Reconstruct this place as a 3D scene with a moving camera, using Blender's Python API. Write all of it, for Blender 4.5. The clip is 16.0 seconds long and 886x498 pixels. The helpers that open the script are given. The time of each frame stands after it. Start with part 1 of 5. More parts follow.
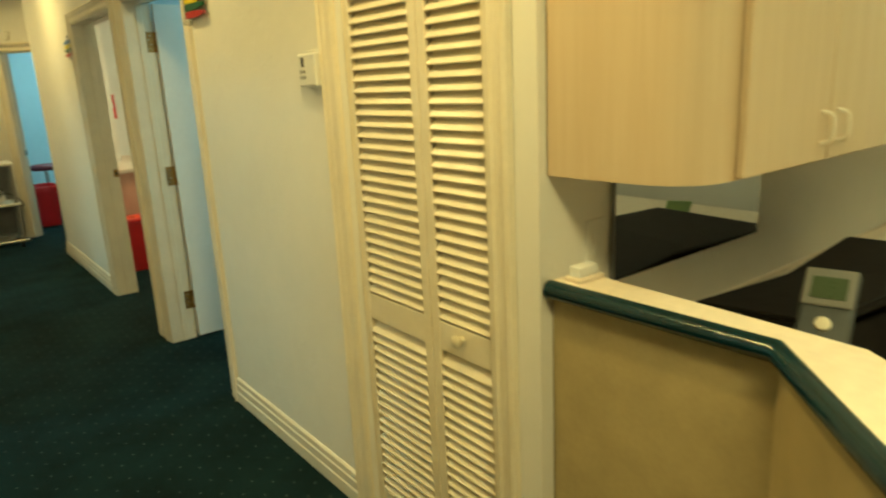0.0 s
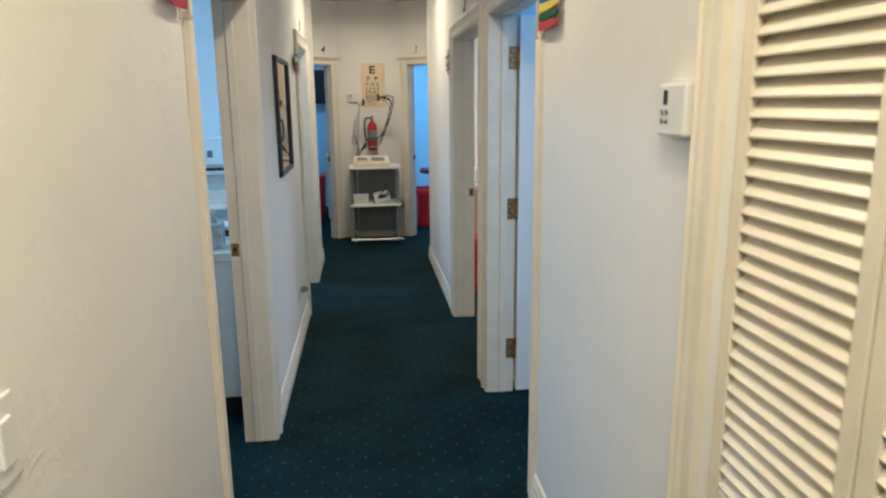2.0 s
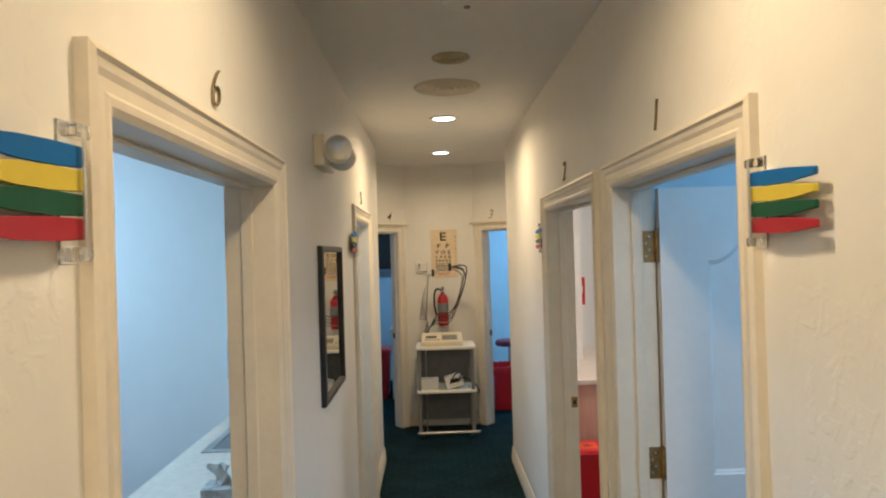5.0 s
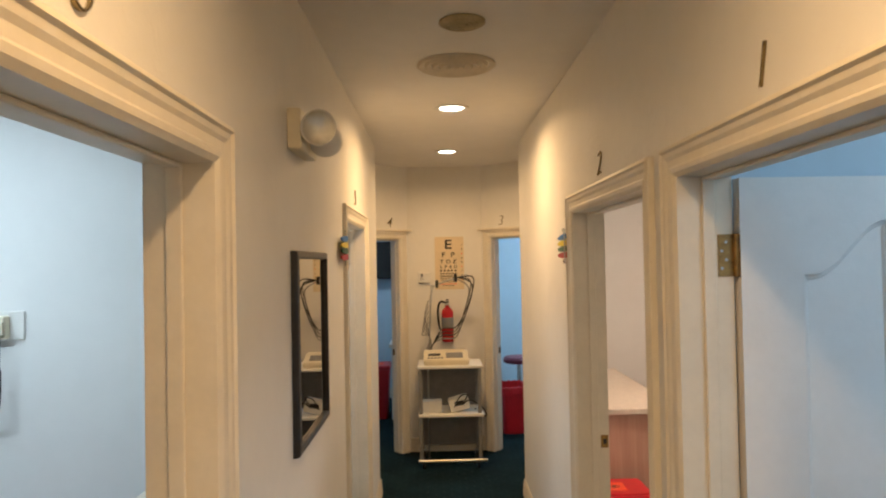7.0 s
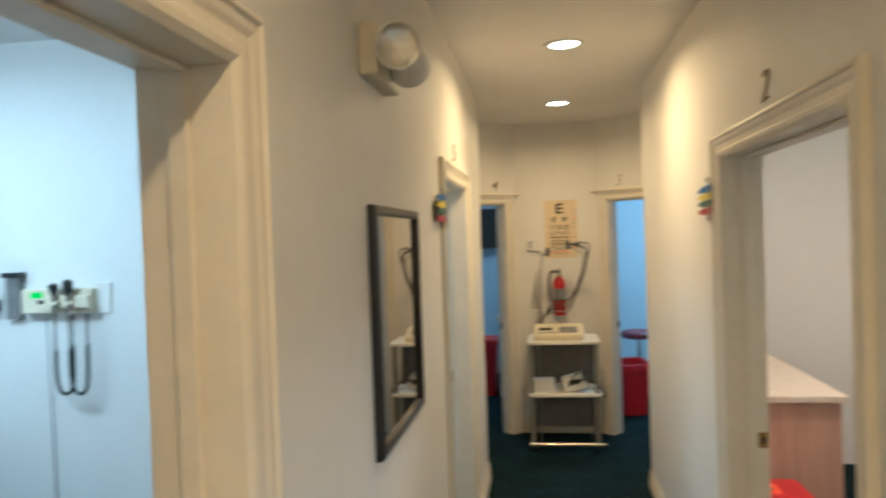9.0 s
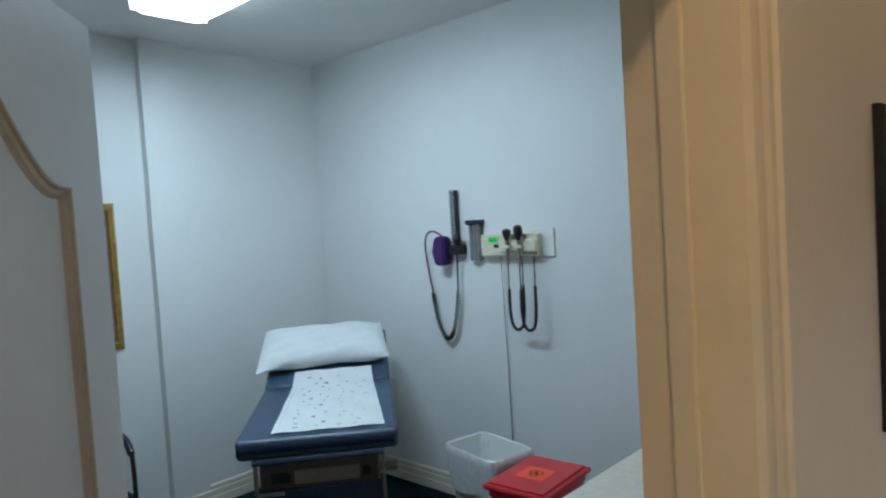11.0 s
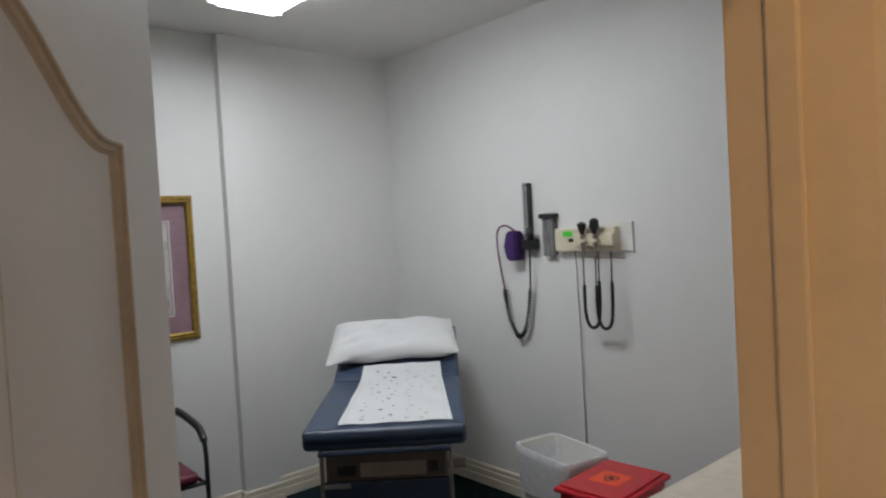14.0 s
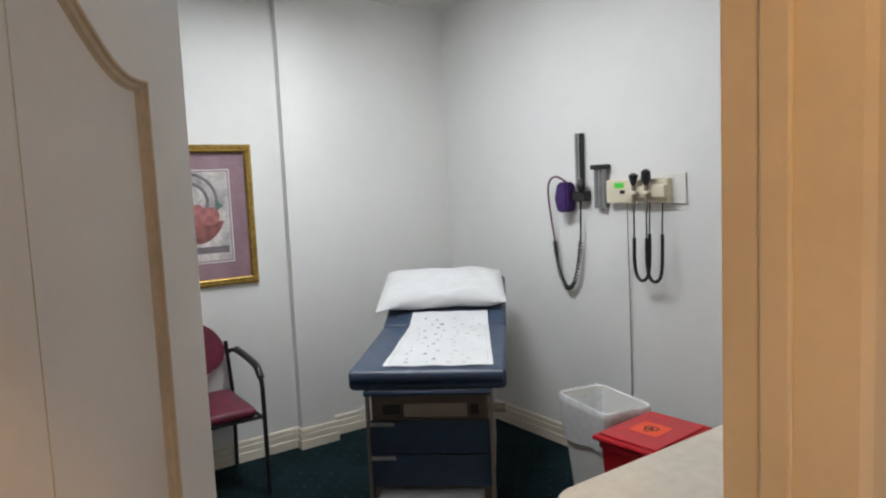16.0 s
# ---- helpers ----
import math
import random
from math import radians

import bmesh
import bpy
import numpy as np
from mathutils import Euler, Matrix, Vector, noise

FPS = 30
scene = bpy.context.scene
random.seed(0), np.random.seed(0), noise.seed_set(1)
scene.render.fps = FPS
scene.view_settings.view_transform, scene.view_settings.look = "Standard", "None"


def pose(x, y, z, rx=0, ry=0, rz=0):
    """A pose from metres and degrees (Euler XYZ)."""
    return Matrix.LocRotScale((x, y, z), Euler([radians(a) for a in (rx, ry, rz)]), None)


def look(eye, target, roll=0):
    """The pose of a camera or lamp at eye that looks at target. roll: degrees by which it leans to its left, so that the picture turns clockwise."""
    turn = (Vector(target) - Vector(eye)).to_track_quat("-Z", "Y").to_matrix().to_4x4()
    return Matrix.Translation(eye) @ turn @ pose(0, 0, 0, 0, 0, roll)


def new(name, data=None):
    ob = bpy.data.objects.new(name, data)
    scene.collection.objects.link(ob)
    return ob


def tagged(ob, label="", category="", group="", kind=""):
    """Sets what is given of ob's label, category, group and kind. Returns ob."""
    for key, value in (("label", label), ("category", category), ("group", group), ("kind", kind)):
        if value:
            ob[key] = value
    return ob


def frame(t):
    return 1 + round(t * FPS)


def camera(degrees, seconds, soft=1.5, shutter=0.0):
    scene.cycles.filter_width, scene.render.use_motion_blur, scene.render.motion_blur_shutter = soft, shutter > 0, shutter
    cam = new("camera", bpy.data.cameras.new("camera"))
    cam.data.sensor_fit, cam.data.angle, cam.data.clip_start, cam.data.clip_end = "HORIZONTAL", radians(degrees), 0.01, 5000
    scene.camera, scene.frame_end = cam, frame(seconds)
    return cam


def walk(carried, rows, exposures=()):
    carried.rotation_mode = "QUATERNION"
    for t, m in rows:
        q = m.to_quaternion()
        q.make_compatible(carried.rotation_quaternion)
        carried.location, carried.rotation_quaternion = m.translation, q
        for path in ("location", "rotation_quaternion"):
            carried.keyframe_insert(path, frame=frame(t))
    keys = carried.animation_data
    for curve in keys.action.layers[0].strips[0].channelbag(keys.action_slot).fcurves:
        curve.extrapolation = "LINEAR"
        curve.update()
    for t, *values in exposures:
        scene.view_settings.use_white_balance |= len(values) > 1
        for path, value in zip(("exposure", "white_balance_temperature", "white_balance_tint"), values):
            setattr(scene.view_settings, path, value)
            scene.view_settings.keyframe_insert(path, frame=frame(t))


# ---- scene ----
cam = camera(66.7, 16.0, 2.1, 0.4)
PATH = [
    (0, (0.038, 0.017, 1.543), (1.225, 1.55, 1.054), -2.8),
    (0.5, (0.17, 0.237, 1.546), (1.145, 1.918, 1.074), -3.4),
    (1, (0.299, 0.432, 1.542), (1.023, 2.236, 1.072), -3.5),
    (1.5, (0.438, 0.585, 1.56), (0.838, 2.491, 1.102), -1.8),
    (2, (0.487, 0.743, 1.612), (0.705, 2.685, 1.186), -0.6),
    (2.5, (0.5, 0.939, 1.711), (0.691, 2.912, 1.445), 0.1),
    (3, (0.501, 1.093, 1.765), (0.671, 3.083, 1.677), 0.6),
    (3.5, (0.533, 1.276, 1.794), (0.629, 3.273, 1.788), -0.2),
    (4, (0.559, 1.456, 1.819), (0.573, 3.455, 1.765), 0.0),
    (4.5, (0.497, 1.645, 1.824), (0.496, 3.644, 1.789), -0.6),
    (4.7, (0.469, 1.725, 1.833), (0.504, 3.724, 1.826), -1.7),
    (7, (0.464, 2.436, 1.828), (0.488, 4.436, 1.865), -1.1),
    (7.5, (0.418, 2.567, 1.823), (0.518, 4.564, 1.853), -1.7),
    (8, (0.41, 2.65, 1.821), (0.536, 4.646, 1.825), -1.4),
    (8.5, (0.44, 2.806, 1.819), (0.544, 4.803, 1.812), -1.2),
    (9, (0.443, 2.926, 1.784), (0.148, 4.904, 1.746), -2.0),
    (9.5, (0.389, 2.959, 1.747), (-0.389, 4.8, 1.666), -2.0),
    (10, (0.332, 2.975, 1.712), (-0.788, 4.629, 1.612), -2.3),
    (10.2, (0.318, 2.989, 1.705), (-0.868, 4.597, 1.599), -3.1),
    (12.3, (0.249, 3.026, 1.695), (-1.248, 4.351, 1.639), -1.6),
    (12.5, (0.241, 3.023, 1.697), (-1.255, 4.351, 1.653), -2.0),
    (13, (0.237, 3.038, 1.685), (-1.291, 4.328, 1.641), -1.8),
    (13.5, (0.242, 3.045, 1.654), (-1.309, 4.307, 1.609), -2.8),
    (14, (0.226, 3.087, 1.634), (-1.288, 4.392, 1.569), -3.2),
    (14.5, (0.187, 3.112, 1.625), (-1.247, 4.502, 1.52), -4.4),
    (15, (0.2, 3.136, 1.657), (-1.286, 4.466, 1.517), -3.2),
    (15.5, (0.257, 3.134, 1.663), (-1.363, 4.294, 1.5), -3.0),
    (16, (0.307, 3.136, 1.601), (-1.324, 4.278, 1.414), -2.6),
]
walk(cam, [(t, look(eye, target, roll)) for t, eye, target, roll in PATH],
     exposures=[(0.0, 0.1, 5700, -42), (0.5, 0.15, 5350, -38), (1.0, 0.24, 4600, -18), (1.5, 0.25, 4050, -8), (2.0, 0.28, 3880, -6), (2.5, 0.32, 3760, -4), (3.5, 0.22, 3830, -6), (4.5, 0.12, 4150, -6),
                (7.0, 0.16, 5450, 2), (8.5, 0.28, 5150, 0), (9.0, 0.25, 4700, -8), (9.5, 0.24, 4480, -4), (10.2, -0.38, 4850, -2),
                (12.5, -0.68, 5500, 4), (13.5, -0.66, 6350, 14), (14.5, -0.74, 6400, 13), (15.0, -0.47, 6450, 14), (16.0, -0.2, 6400, 13)])

# ---- world and lamps ----
WARM, COOL, DAY = (1.0, 0.55, 0.22), (0.96, 1.0, 1.0), (0.80, 0.93, 1.0)
world = bpy.data.worlds.new("world")
scene.world = world
world.use_nodes = True
world.node_tree.nodes["Background"].inputs["Color"].default_value = (0.05, 0.055, 0.06, 1)
world.node_tree.nodes["Background"].inputs["Strength"].default_value = 0.3


def area_lamp(x, y, z, sx, sy, watts, colour, spread=180):
    data = bpy.data.lights.new("lamp", "AREA")
    data.shape, data.size, data.size_y = "RECTANGLE", sx, sy
    data.energy, data.color, data.spread = watts, colour, radians(spread)
    ob = new("lamp", data)
    ob.matrix_world = pose(x, y, z)
    return ob


CEIL = 2.75
# recessed downlights of the corridor; 1.25 and 3.10 are unseen, added to brighten near walls
for y, watts in ((1.25, 18), (3.10, 12), (6.46, 17), (8.05, 11)):
    area_lamp(0.58, y, CEIL - 0.012, 0.13, 0.13, watts, WARM, 160)
# ceiling fittings of the reception and of the rooms
area_lamp(0.2, -0.5, CEIL - 0.10, 0.36, 1.1, 43, WARM)
# unseen lamp added to brighten the wall behind the desk
area_lamp(2.4, -0.3, CEIL - 0.10, 1.1, 0.36, 7.5, WARM)
area_lamp(-2.27, 4.58, CEIL + 0.08 - 0.10, 1.1, 0.34, 19, COOL)
# rooms 1 to 5: unseen lamps, added to stand in for their own light
area_lamp(2.7, 3.2, CEIL - 0.10, 1.1, 0.34, 9, DAY)
area_lamp(2.7, 6.2, CEIL - 0.10, 1.1, 0.40, 30, (1.0, 0.52, 0.30))
area_lamp(-1.5, 7.2, CEIL - 0.10, 1.1, 0.40, 18, COOL)
area_lamp(-1.1, 10.3, CEIL - 0.10, 1.1, 0.40, 5, DAY)
area_lamp(2.2, 10.3, CEIL - 0.10, 1.1, 0.40, 20, DAY)


# ---- materials ----
def material(name, base, rough=0.5, metal=0.0, vary=0.06, scale=6.0, bump=0.0, bump_scale=80.0, second=None, spec=0.5):
    """Base colour broken up at two scales, with a fine relief."""
    m = bpy.data.materials.new(name)
    m.use_nodes = True
    nt = m.node_tree
    p = nt.nodes["Principled BSDF"]
    co = nt.nodes.new("ShaderNodeTexCoord")
    n1 = nt.nodes.new("ShaderNodeTexNoise")
    n1.inputs["Scale"].default_value, n1.inputs["Detail"].default_value = scale, 6
    nt.links.new(co.outputs["Object"], n1.inputs["Vector"])
    n2 = nt.nodes.new("ShaderNodeTexNoise")
    n2.inputs["Scale"].default_value, n2.inputs["Detail"].default_value = scale * 9, 4
    nt.links.new(co.outputs["Object"], n2.inputs["Vector"])
    mix = nt.nodes.new("ShaderNodeMath")
    mix.operation = "MULTIPLY_ADD"
    mix.inputs[1].default_value = 0.4
    nt.links.new(n2.outputs["Fac"], mix.inputs[0])
    nt.links.new(n1.outputs["Fac"], mix.inputs[2])
    ramp = nt.nodes.new("ShaderNodeValToRGB")
    lo = second or tuple(c * (1 - vary * 2) for c in base)
    hi = base if second else tuple(min(1, c * (1 + vary)) for c in base)
    ramp.color_ramp.elements[0].position, ramp.color_ramp.elements[1].position = 0.45, 0.9
    ramp.color_ramp.elements[0].color, ramp.color_ramp.elements[1].color = (*lo, 1), (*hi, 1)
    nt.links.new(mix.outputs[0], ramp.inputs["Fac"])
    nt.links.new(ramp.outputs["Color"], p.inputs["Base Color"])
    p.inputs["Metallic"].default_value = metal
    p.inputs["Specular IOR Level"].default_value = spec
    rr = nt.nodes.new("ShaderNodeMapRange")
    rr.inputs["To Min"].default_value, rr.inputs["To Max"].default_value = max(0.02, rough - 0.08), min(1, rough + 0.08)
    nt.links.new(n2.outputs["Fac"], rr.inputs["Value"])
    nt.links.new(rr.outputs["Result"], p.inputs["Roughness"])
    if bump:
        n3 = nt.nodes.new("ShaderNodeTexNoise")
        n3.inputs["Scale"].default_value, n3.inputs["Detail"].default_value = bump_scale, 3
        nt.links.new(co.outputs["Object"], n3.inputs["Vector"])
        b = nt.nodes.new("ShaderNodeBump")
        b.inputs["Strength"].default_value, b.inputs["Distance"].default_value = bump, 0.004
        nt.links.new(n3.outputs["Fac"], b.inputs["Height"])
        nt.links.new(b.outputs["Normal"], p.inputs["Normal"])
    return m


def plaster_material(name, base):
    """Trowelled wall plaster: low uneven ridges and scuffs under paint."""
    m = material(name, base, 0.6, vary=0.025, scale=1.4)
    nt = m.node_tree
    p, co = nt.nodes["Principled BSDF"], nt.nodes["Texture Coordinate"]
    a = nt.nodes.new("ShaderNodeTexNoise")
    a.inputs["Scale"].default_value, a.inputs["Detail"].default_value, a.inputs["Distortion"].default_value = 24, 5, 0.7
    ra = nt.nodes.new("ShaderNodeValToRGB")
    ra.color_ramp.elements[0].position, ra.color_ramp.elements[1].position = 0.50, 0.60
    v = nt.nodes.new("ShaderNodeTexNoise")
    v.inputs["Scale"].default_value, v.inputs["Detail"].default_value = 90, 3
    add = nt.nodes.new("ShaderNodeMath")
    add.operation = "MULTIPLY_ADD"
    add.inputs[1].default_value = 0.25
    for n in (a, v):
        nt.links.new(co.outputs["Object"], n.inputs["Vector"])
    nt.links.new(a.outputs["Fac"], ra.inputs["Fac"])
    nt.links.new(v.outputs["Fac"], add.inputs[0])
    patch = nt.nodes.new("ShaderNodeTexNoise")
    patch.inputs["Scale"].default_value, patch.inputs["Detail"].default_value = 2.6, 3
    nt.links.new(co.outputs["Object"], patch.inputs["Vector"])
    rp = nt.nodes.new("ShaderNodeValToRGB")
    rp.color_ramp.elements[0].position, rp.color_ramp.elements[1].position = 0.47, 0.66
    rp.color_ramp.elements[0].color = (0.12, 0.12, 0.12, 1)
    nt.links.new(patch.outputs["Fac"], rp.inputs["Fac"])
    mul = nt.nodes.new("ShaderNodeMath")
    mul.operation = "MULTIPLY"
    nt.links.new(ra.outputs["Color"], mul.inputs[0])
    nt.links.new(rp.outputs["Color"], mul.inputs[1])
    nt.links.new(mul.outputs[0], add.inputs[2])
    b = nt.nodes.new("ShaderNodeBump")
    b.inputs["Strength"].default_value, b.inputs["Distance"].default_value = 0.30, 0.003
    nt.links.new(add.outputs[0], b.inputs["Height"])
    nt.links.new(b.outputs["Normal"], p.inputs["Normal"])
    return m


def carpet_material():
    """Dark green cut pile with small pale flecks woven in a staggered grid."""
    m = material("carpet", (0.0085, 0.0225, 0.026), 0.95, vary=0.25, scale=3.0, bump=0.9, bump_scale=420, spec=0.1)
    nt = m.node_tree
    p, co = nt.nodes["Principled BSDF"], nt.nodes["Texture Coordinate"]
    old = p.inputs["Base Color"].links[0].from_socket

    def op(kind, a, b=None):
        n = nt.nodes.new("ShaderNodeMath")
        n.operation = kind
        for i, q in enumerate((a, b)):
            if q is None:
                continue
            if isinstance(q, (int, float)):
                n.inputs[i].default_value = q
            else:
                nt.links.new(q, n.inputs[i])
        return n.outputs[0]
    sep = nt.nodes.new("ShaderNodeSeparateXYZ")
    nt.links.new(co.outputs["Object"], sep.inputs[0])
    k = 1 / 0.125
    x, y = op("MULTIPLY", sep.outputs[0], k), op("MULTIPLY", sep.outputs[1], k)
    u, w = op("ADD", x, y), op("SUBTRACT", x, y)
    du = op("ABSOLUTE", op("SUBTRACT", op("FRACT", u), 0.5))
    dw = op("ABSOLUTE", op("SUBTRACT", op("FRACT", w), 0.5))
    dot = op("LESS_THAN", op("MAXIMUM", du, dw), 0.062)
    wear = nt.nodes.new("ShaderNodeTexNoise")
    wear.inputs["Scale"].default_value = 40
    nt.links.new(co.outputs["Object"], wear.inputs["Vector"])
    fac = op("MULTIPLY", dot, op("MULTIPLY", wear.outputs["Fac"], 0.75))
    mx = nt.nodes.new("ShaderNodeMix")
    mx.data_type = "RGBA"
    nt.links.new(fac, mx.inputs[0])
    nt.links.new(old, mx.inputs[6])
    mx.inputs[7].default_value = (0.115, 0.15, 0.148, 1)
    nt.links.new(mx.outputs[2], p.inputs["Base Color"])
    return m


def grain_material(name, light, dark, rough=0.45, stretch=(30, 30, 1.5)):
    """Wood with long grain along z."""
    m = material(name, light, rough, vary=0.04, scale=2.0)
    nt = m.node_tree
    p, co = nt.nodes["Principled BSDF"], nt.nodes["Texture Coordinate"]
    mp = nt.nodes.new("ShaderNodeMapping")
    mp.inputs["Scale"].default_value = stretch
    nt.links.new(co.outputs["Object"], mp.inputs["Vector"])
    n = nt.nodes.new("ShaderNodeTexNoise")
    n.inputs["Scale"].default_value, n.inputs["Detail"].default_value, n.inputs["Distortion"].default_value = 1.6, 6, 0.6
    nt.links.new(mp.outputs[0], n.inputs["Vector"])
    r = nt.nodes.new("ShaderNodeValToRGB")
    r.color_ramp.elements[0].position, r.color_ramp.elements[1].position = 0.35, 0.7
    r.color_ramp.elements[0].color, r.color_ramp.elements[1].color = (*dark, 1), (*light, 1)
    nt.links.new(n.outputs["Fac"], r.inputs["Fac"])
    nt.links.new(r.outputs["Color"], p.inputs["Base Color"])
    return m


def glowing(name, colour, strength):
    m = bpy.data.materials.new(name)
    m.use_nodes = True
    p = m.node_tree.nodes["Principled BSDF"]
    p.inputs["Base Color"].default_value = (0.8, 0.8, 0.8, 1)
    p.inputs["Emission Color"].default_value = (*colour, 1)
    p.inputs["Emission Strength"].default_value = strength
    return m


def glassy(name, tint, rough=0.05, ior=1.45):
    m = bpy.data.materials.new(name)
    m.use_nodes = True
    p = m.node_tree.nodes["Principled BSDF"]
    p.inputs["Base Color"].default_value = (*tint, 1)
    p.inputs["Roughness"].default_value, p.inputs["IOR"].default_value = rough, ior
    p.inputs["Transmission Weight"].default_value = 1.0
    return m


M_WALL = plaster_material("wall_plaster", (0.80, 0.78, 0.73))
M_WALL6 = material("room_paint", (0.78, 0.78, 0.76), 0.55, vary=0.02, scale=1.2, bump=0.12, bump_scale=140)
M_BLUE = material("pale_blue_paint", (0.60, 0.72, 0.82), 0.6, vary=0.03, scale=1.2, bump=0.1, bump_scale=140)
M_CEIL = material("ceiling_paint", (0.82, 0.80, 0.77), 0.8, vary=0.03, scale=1.0, bump=0.15, bump_scale=150)
M_TRIM = material("trim_paint", (0.76, 0.70, 0.58), 0.38, vary=0.04, scale=5, bump=0.06, bump_scale=60)
M_DOOR = material("door_paint", (0.80, 0.79, 0.78), 0.42, vary=0.025, scale=4, bump=0.10, bump_scale=90)
M_LOUVRE = material("louvre_paint", (0.80, 0.73, 0.58), 0.33, vary=0.04, scale=7, bump=0.08, bump_scale=70)
M_CARPET = carpet_material()
M_BRASS = material("brass", (0.33, 0.20, 0.065), 0.48, 0.7, vary=0.25, scale=40)
M_STEEL = material("steel", (0.55, 0.55, 0.54), 0.3, 0.9, vary=0.1, scale=30)
M_WHITE = material("white_plastic", (0.78, 0.77, 0.73), 0.4, vary=0.02, scale=12)
M_CREAM = material("cream_plastic", (0.72, 0.66, 0.50), 0.4, vary=0.03, scale=14)
M_BLACK = material("black_plastic", (0.014, 0.014, 0.016), 0.38, vary=0.2, scale=20)
M_GREY = material("grey_plastic", (0.22, 0.22, 0.22), 0.45, vary=0.08, scale=18)
M_RED = material("red_plastic", (0.55, 0.015, 0.025), 0.32, vary=0.06, scale=10)
M_LAM = material("pale_laminate", (0.74, 0.66, 0.55), 0.35, vary=0.05, scale=30)
M_GREEN = material("green_rail", (0.004, 0.022, 0.030), 0.12, vary=0.08, scale=10)
M_GLOW_W = glowing("warm_lamp_glass", (1.0, 0.82, 0.58), 9.0)
M_GLOW_C = glowing("cool_diffuser", (0.88, 0.95, 1.0), 5.0)
M_GLOW_6 = glowing("bright_diffuser", (0.93, 0.98, 1.0), 15.5)

# ---- mesh helpers ----


def finish(bm, name, mat, smooth=0.0):
    bmesh.ops.recalc_face_normals(bm, faces=bm.faces)
    me = bpy.data.meshes.new(name)
    bm.to_mesh(me)
    bm.free()
    me.materials.append(mat)
    if smooth:
        for f in me.polygons:
            f.use_smooth = True
        me.set_sharp_from_angle(angle=radians(smooth))
    return me


def part(name, bm, mat, parent, label="", smooth=0.0, m=None):
    ob = new(name, finish(bm, name, mat, smooth))
    ob.parent = parent
    if m is not None:
        ob.matrix_basis = m
    return tagged(ob, label)


def thing(name, m, label, category, group="", kind=""):
    ob = new(name)
    ob.empty_display_size = 0.05
    ob.matrix_basis = m
    return tagged(ob, label, category, group, kind)


def solid(name, bm, mat, label="", category="", kind="structure", smooth=0.0, m=None):
    ob = new(name, finish(bm, name, mat, smooth))
    if m is not None:
        ob.matrix_basis = m
    return tagged(ob, label, category, kind=kind)


def box(bm, a, b, bevel=0.0, m=None, seg=2):
    """A box from corner a to corner b."""
    r = bmesh.ops.create_cube(bm, size=1)
    c = [(p + q) / 2 for p, q in zip(a, b)]
    d = [abs(q - p) for p, q in zip(a, b)]
    mat = Matrix.Translation(c) @ Matrix.Diagonal((*d, 1))
    bmesh.ops.transform(bm, verts=r["verts"], matrix=(m @ mat) if m is not None else mat)
    if bevel:
        edges = list({e for v in r["verts"] for e in v.link_edges})
        bmesh.ops.bevel(bm, geom=edges, offset=bevel, segments=seg, profile=0.5, affect="EDGES")
    return bm


def bx(a, b, bevel=0.0, m=None, seg=2):
    return box(bmesh.new(), a, b, bevel, m, seg)


def rod(bm, p, q, r, r2=None, seg=14):
    p, q = Vector(p), Vector(q)
    d = q - p
    m = Matrix.Translation((p + q) / 2) @ d.to_track_quat("Z", "Y").to_matrix().to_4x4()
    bmesh.ops.create_cone(bm, cap_ends=True, segments=seg, radius1=r, radius2=r if r2 is None else r2, depth=d.length, matrix=m)
    return bm


def tube(bm, pts, r, seg=8):
    """A round tube along a line of points."""
    pts = [Vector(p) for p in pts]
    rings, side = [], None
    for i, p in enumerate(pts):
        d = (pts[min(i + 1, len(pts) - 1)] - pts[max(i - 1, 0)]).normalized()
        if side is None:
            side = d.orthogonal().normalized()
        side = (side - d * side.dot(d)).normalized()
        up = d.cross(side)
        rings.append([bm.verts.new(p + r * (math.cos(2 * math.pi * k / seg) * side + math.sin(2 * math.pi * k / seg) * up)) for k in range(seg)])
    for a, b in zip(rings, rings[1:]):
        for k in range(seg):
            bm.faces.new((a[k], a[(k + 1) % seg], b[(k + 1) % seg], b[k]))
    bm.faces.new(rings[0])
    bm.faces.new(rings[-1])
    return bm


def bend(pts, n=8):
    """A smooth curve through the points."""
    p = [Vector(q) for q in pts]
    p = [2 * p[0] - p[1]] + p + [2 * p[-1] - p[-2]]
    out = []
    for i in range(1, len(p) - 2):
        for k in range(n):
            t = k / n
            a, b, c, d = p[i - 1], p[i], p[i + 1], p[i + 2]
            out.append(0.5 * (2 * b + (c - a) * t + (2 * a - 5 * b + 4 * c - d) * t * t + (3 * b - a - 3 * c + d) * t ** 3))
    return out + [p[-2]]


def lathe(bm, prof, seg=24, m=None, ring=False):
    """Turns a profile of (radius, height) round z; ring: the profile is a closed loop."""
    m = m or Matrix()
    rings = [[bm.verts.new(m @ Vector((r * math.cos(2 * math.pi * k / seg), r * math.sin(2 * math.pi * k / seg), z))) for k in range(seg)] for r, z in prof]
    for a, b in zip(rings, rings[1:] + rings[:1] if ring else rings[1:]):
        for k in range(seg):
            bm.faces.new((a[k], a[(k + 1) % seg], b[(k + 1) % seg], b[k]))
    if not ring:
        bm.faces.new(rings[0])
        bm.faces.new(rings[-1])
    return bm


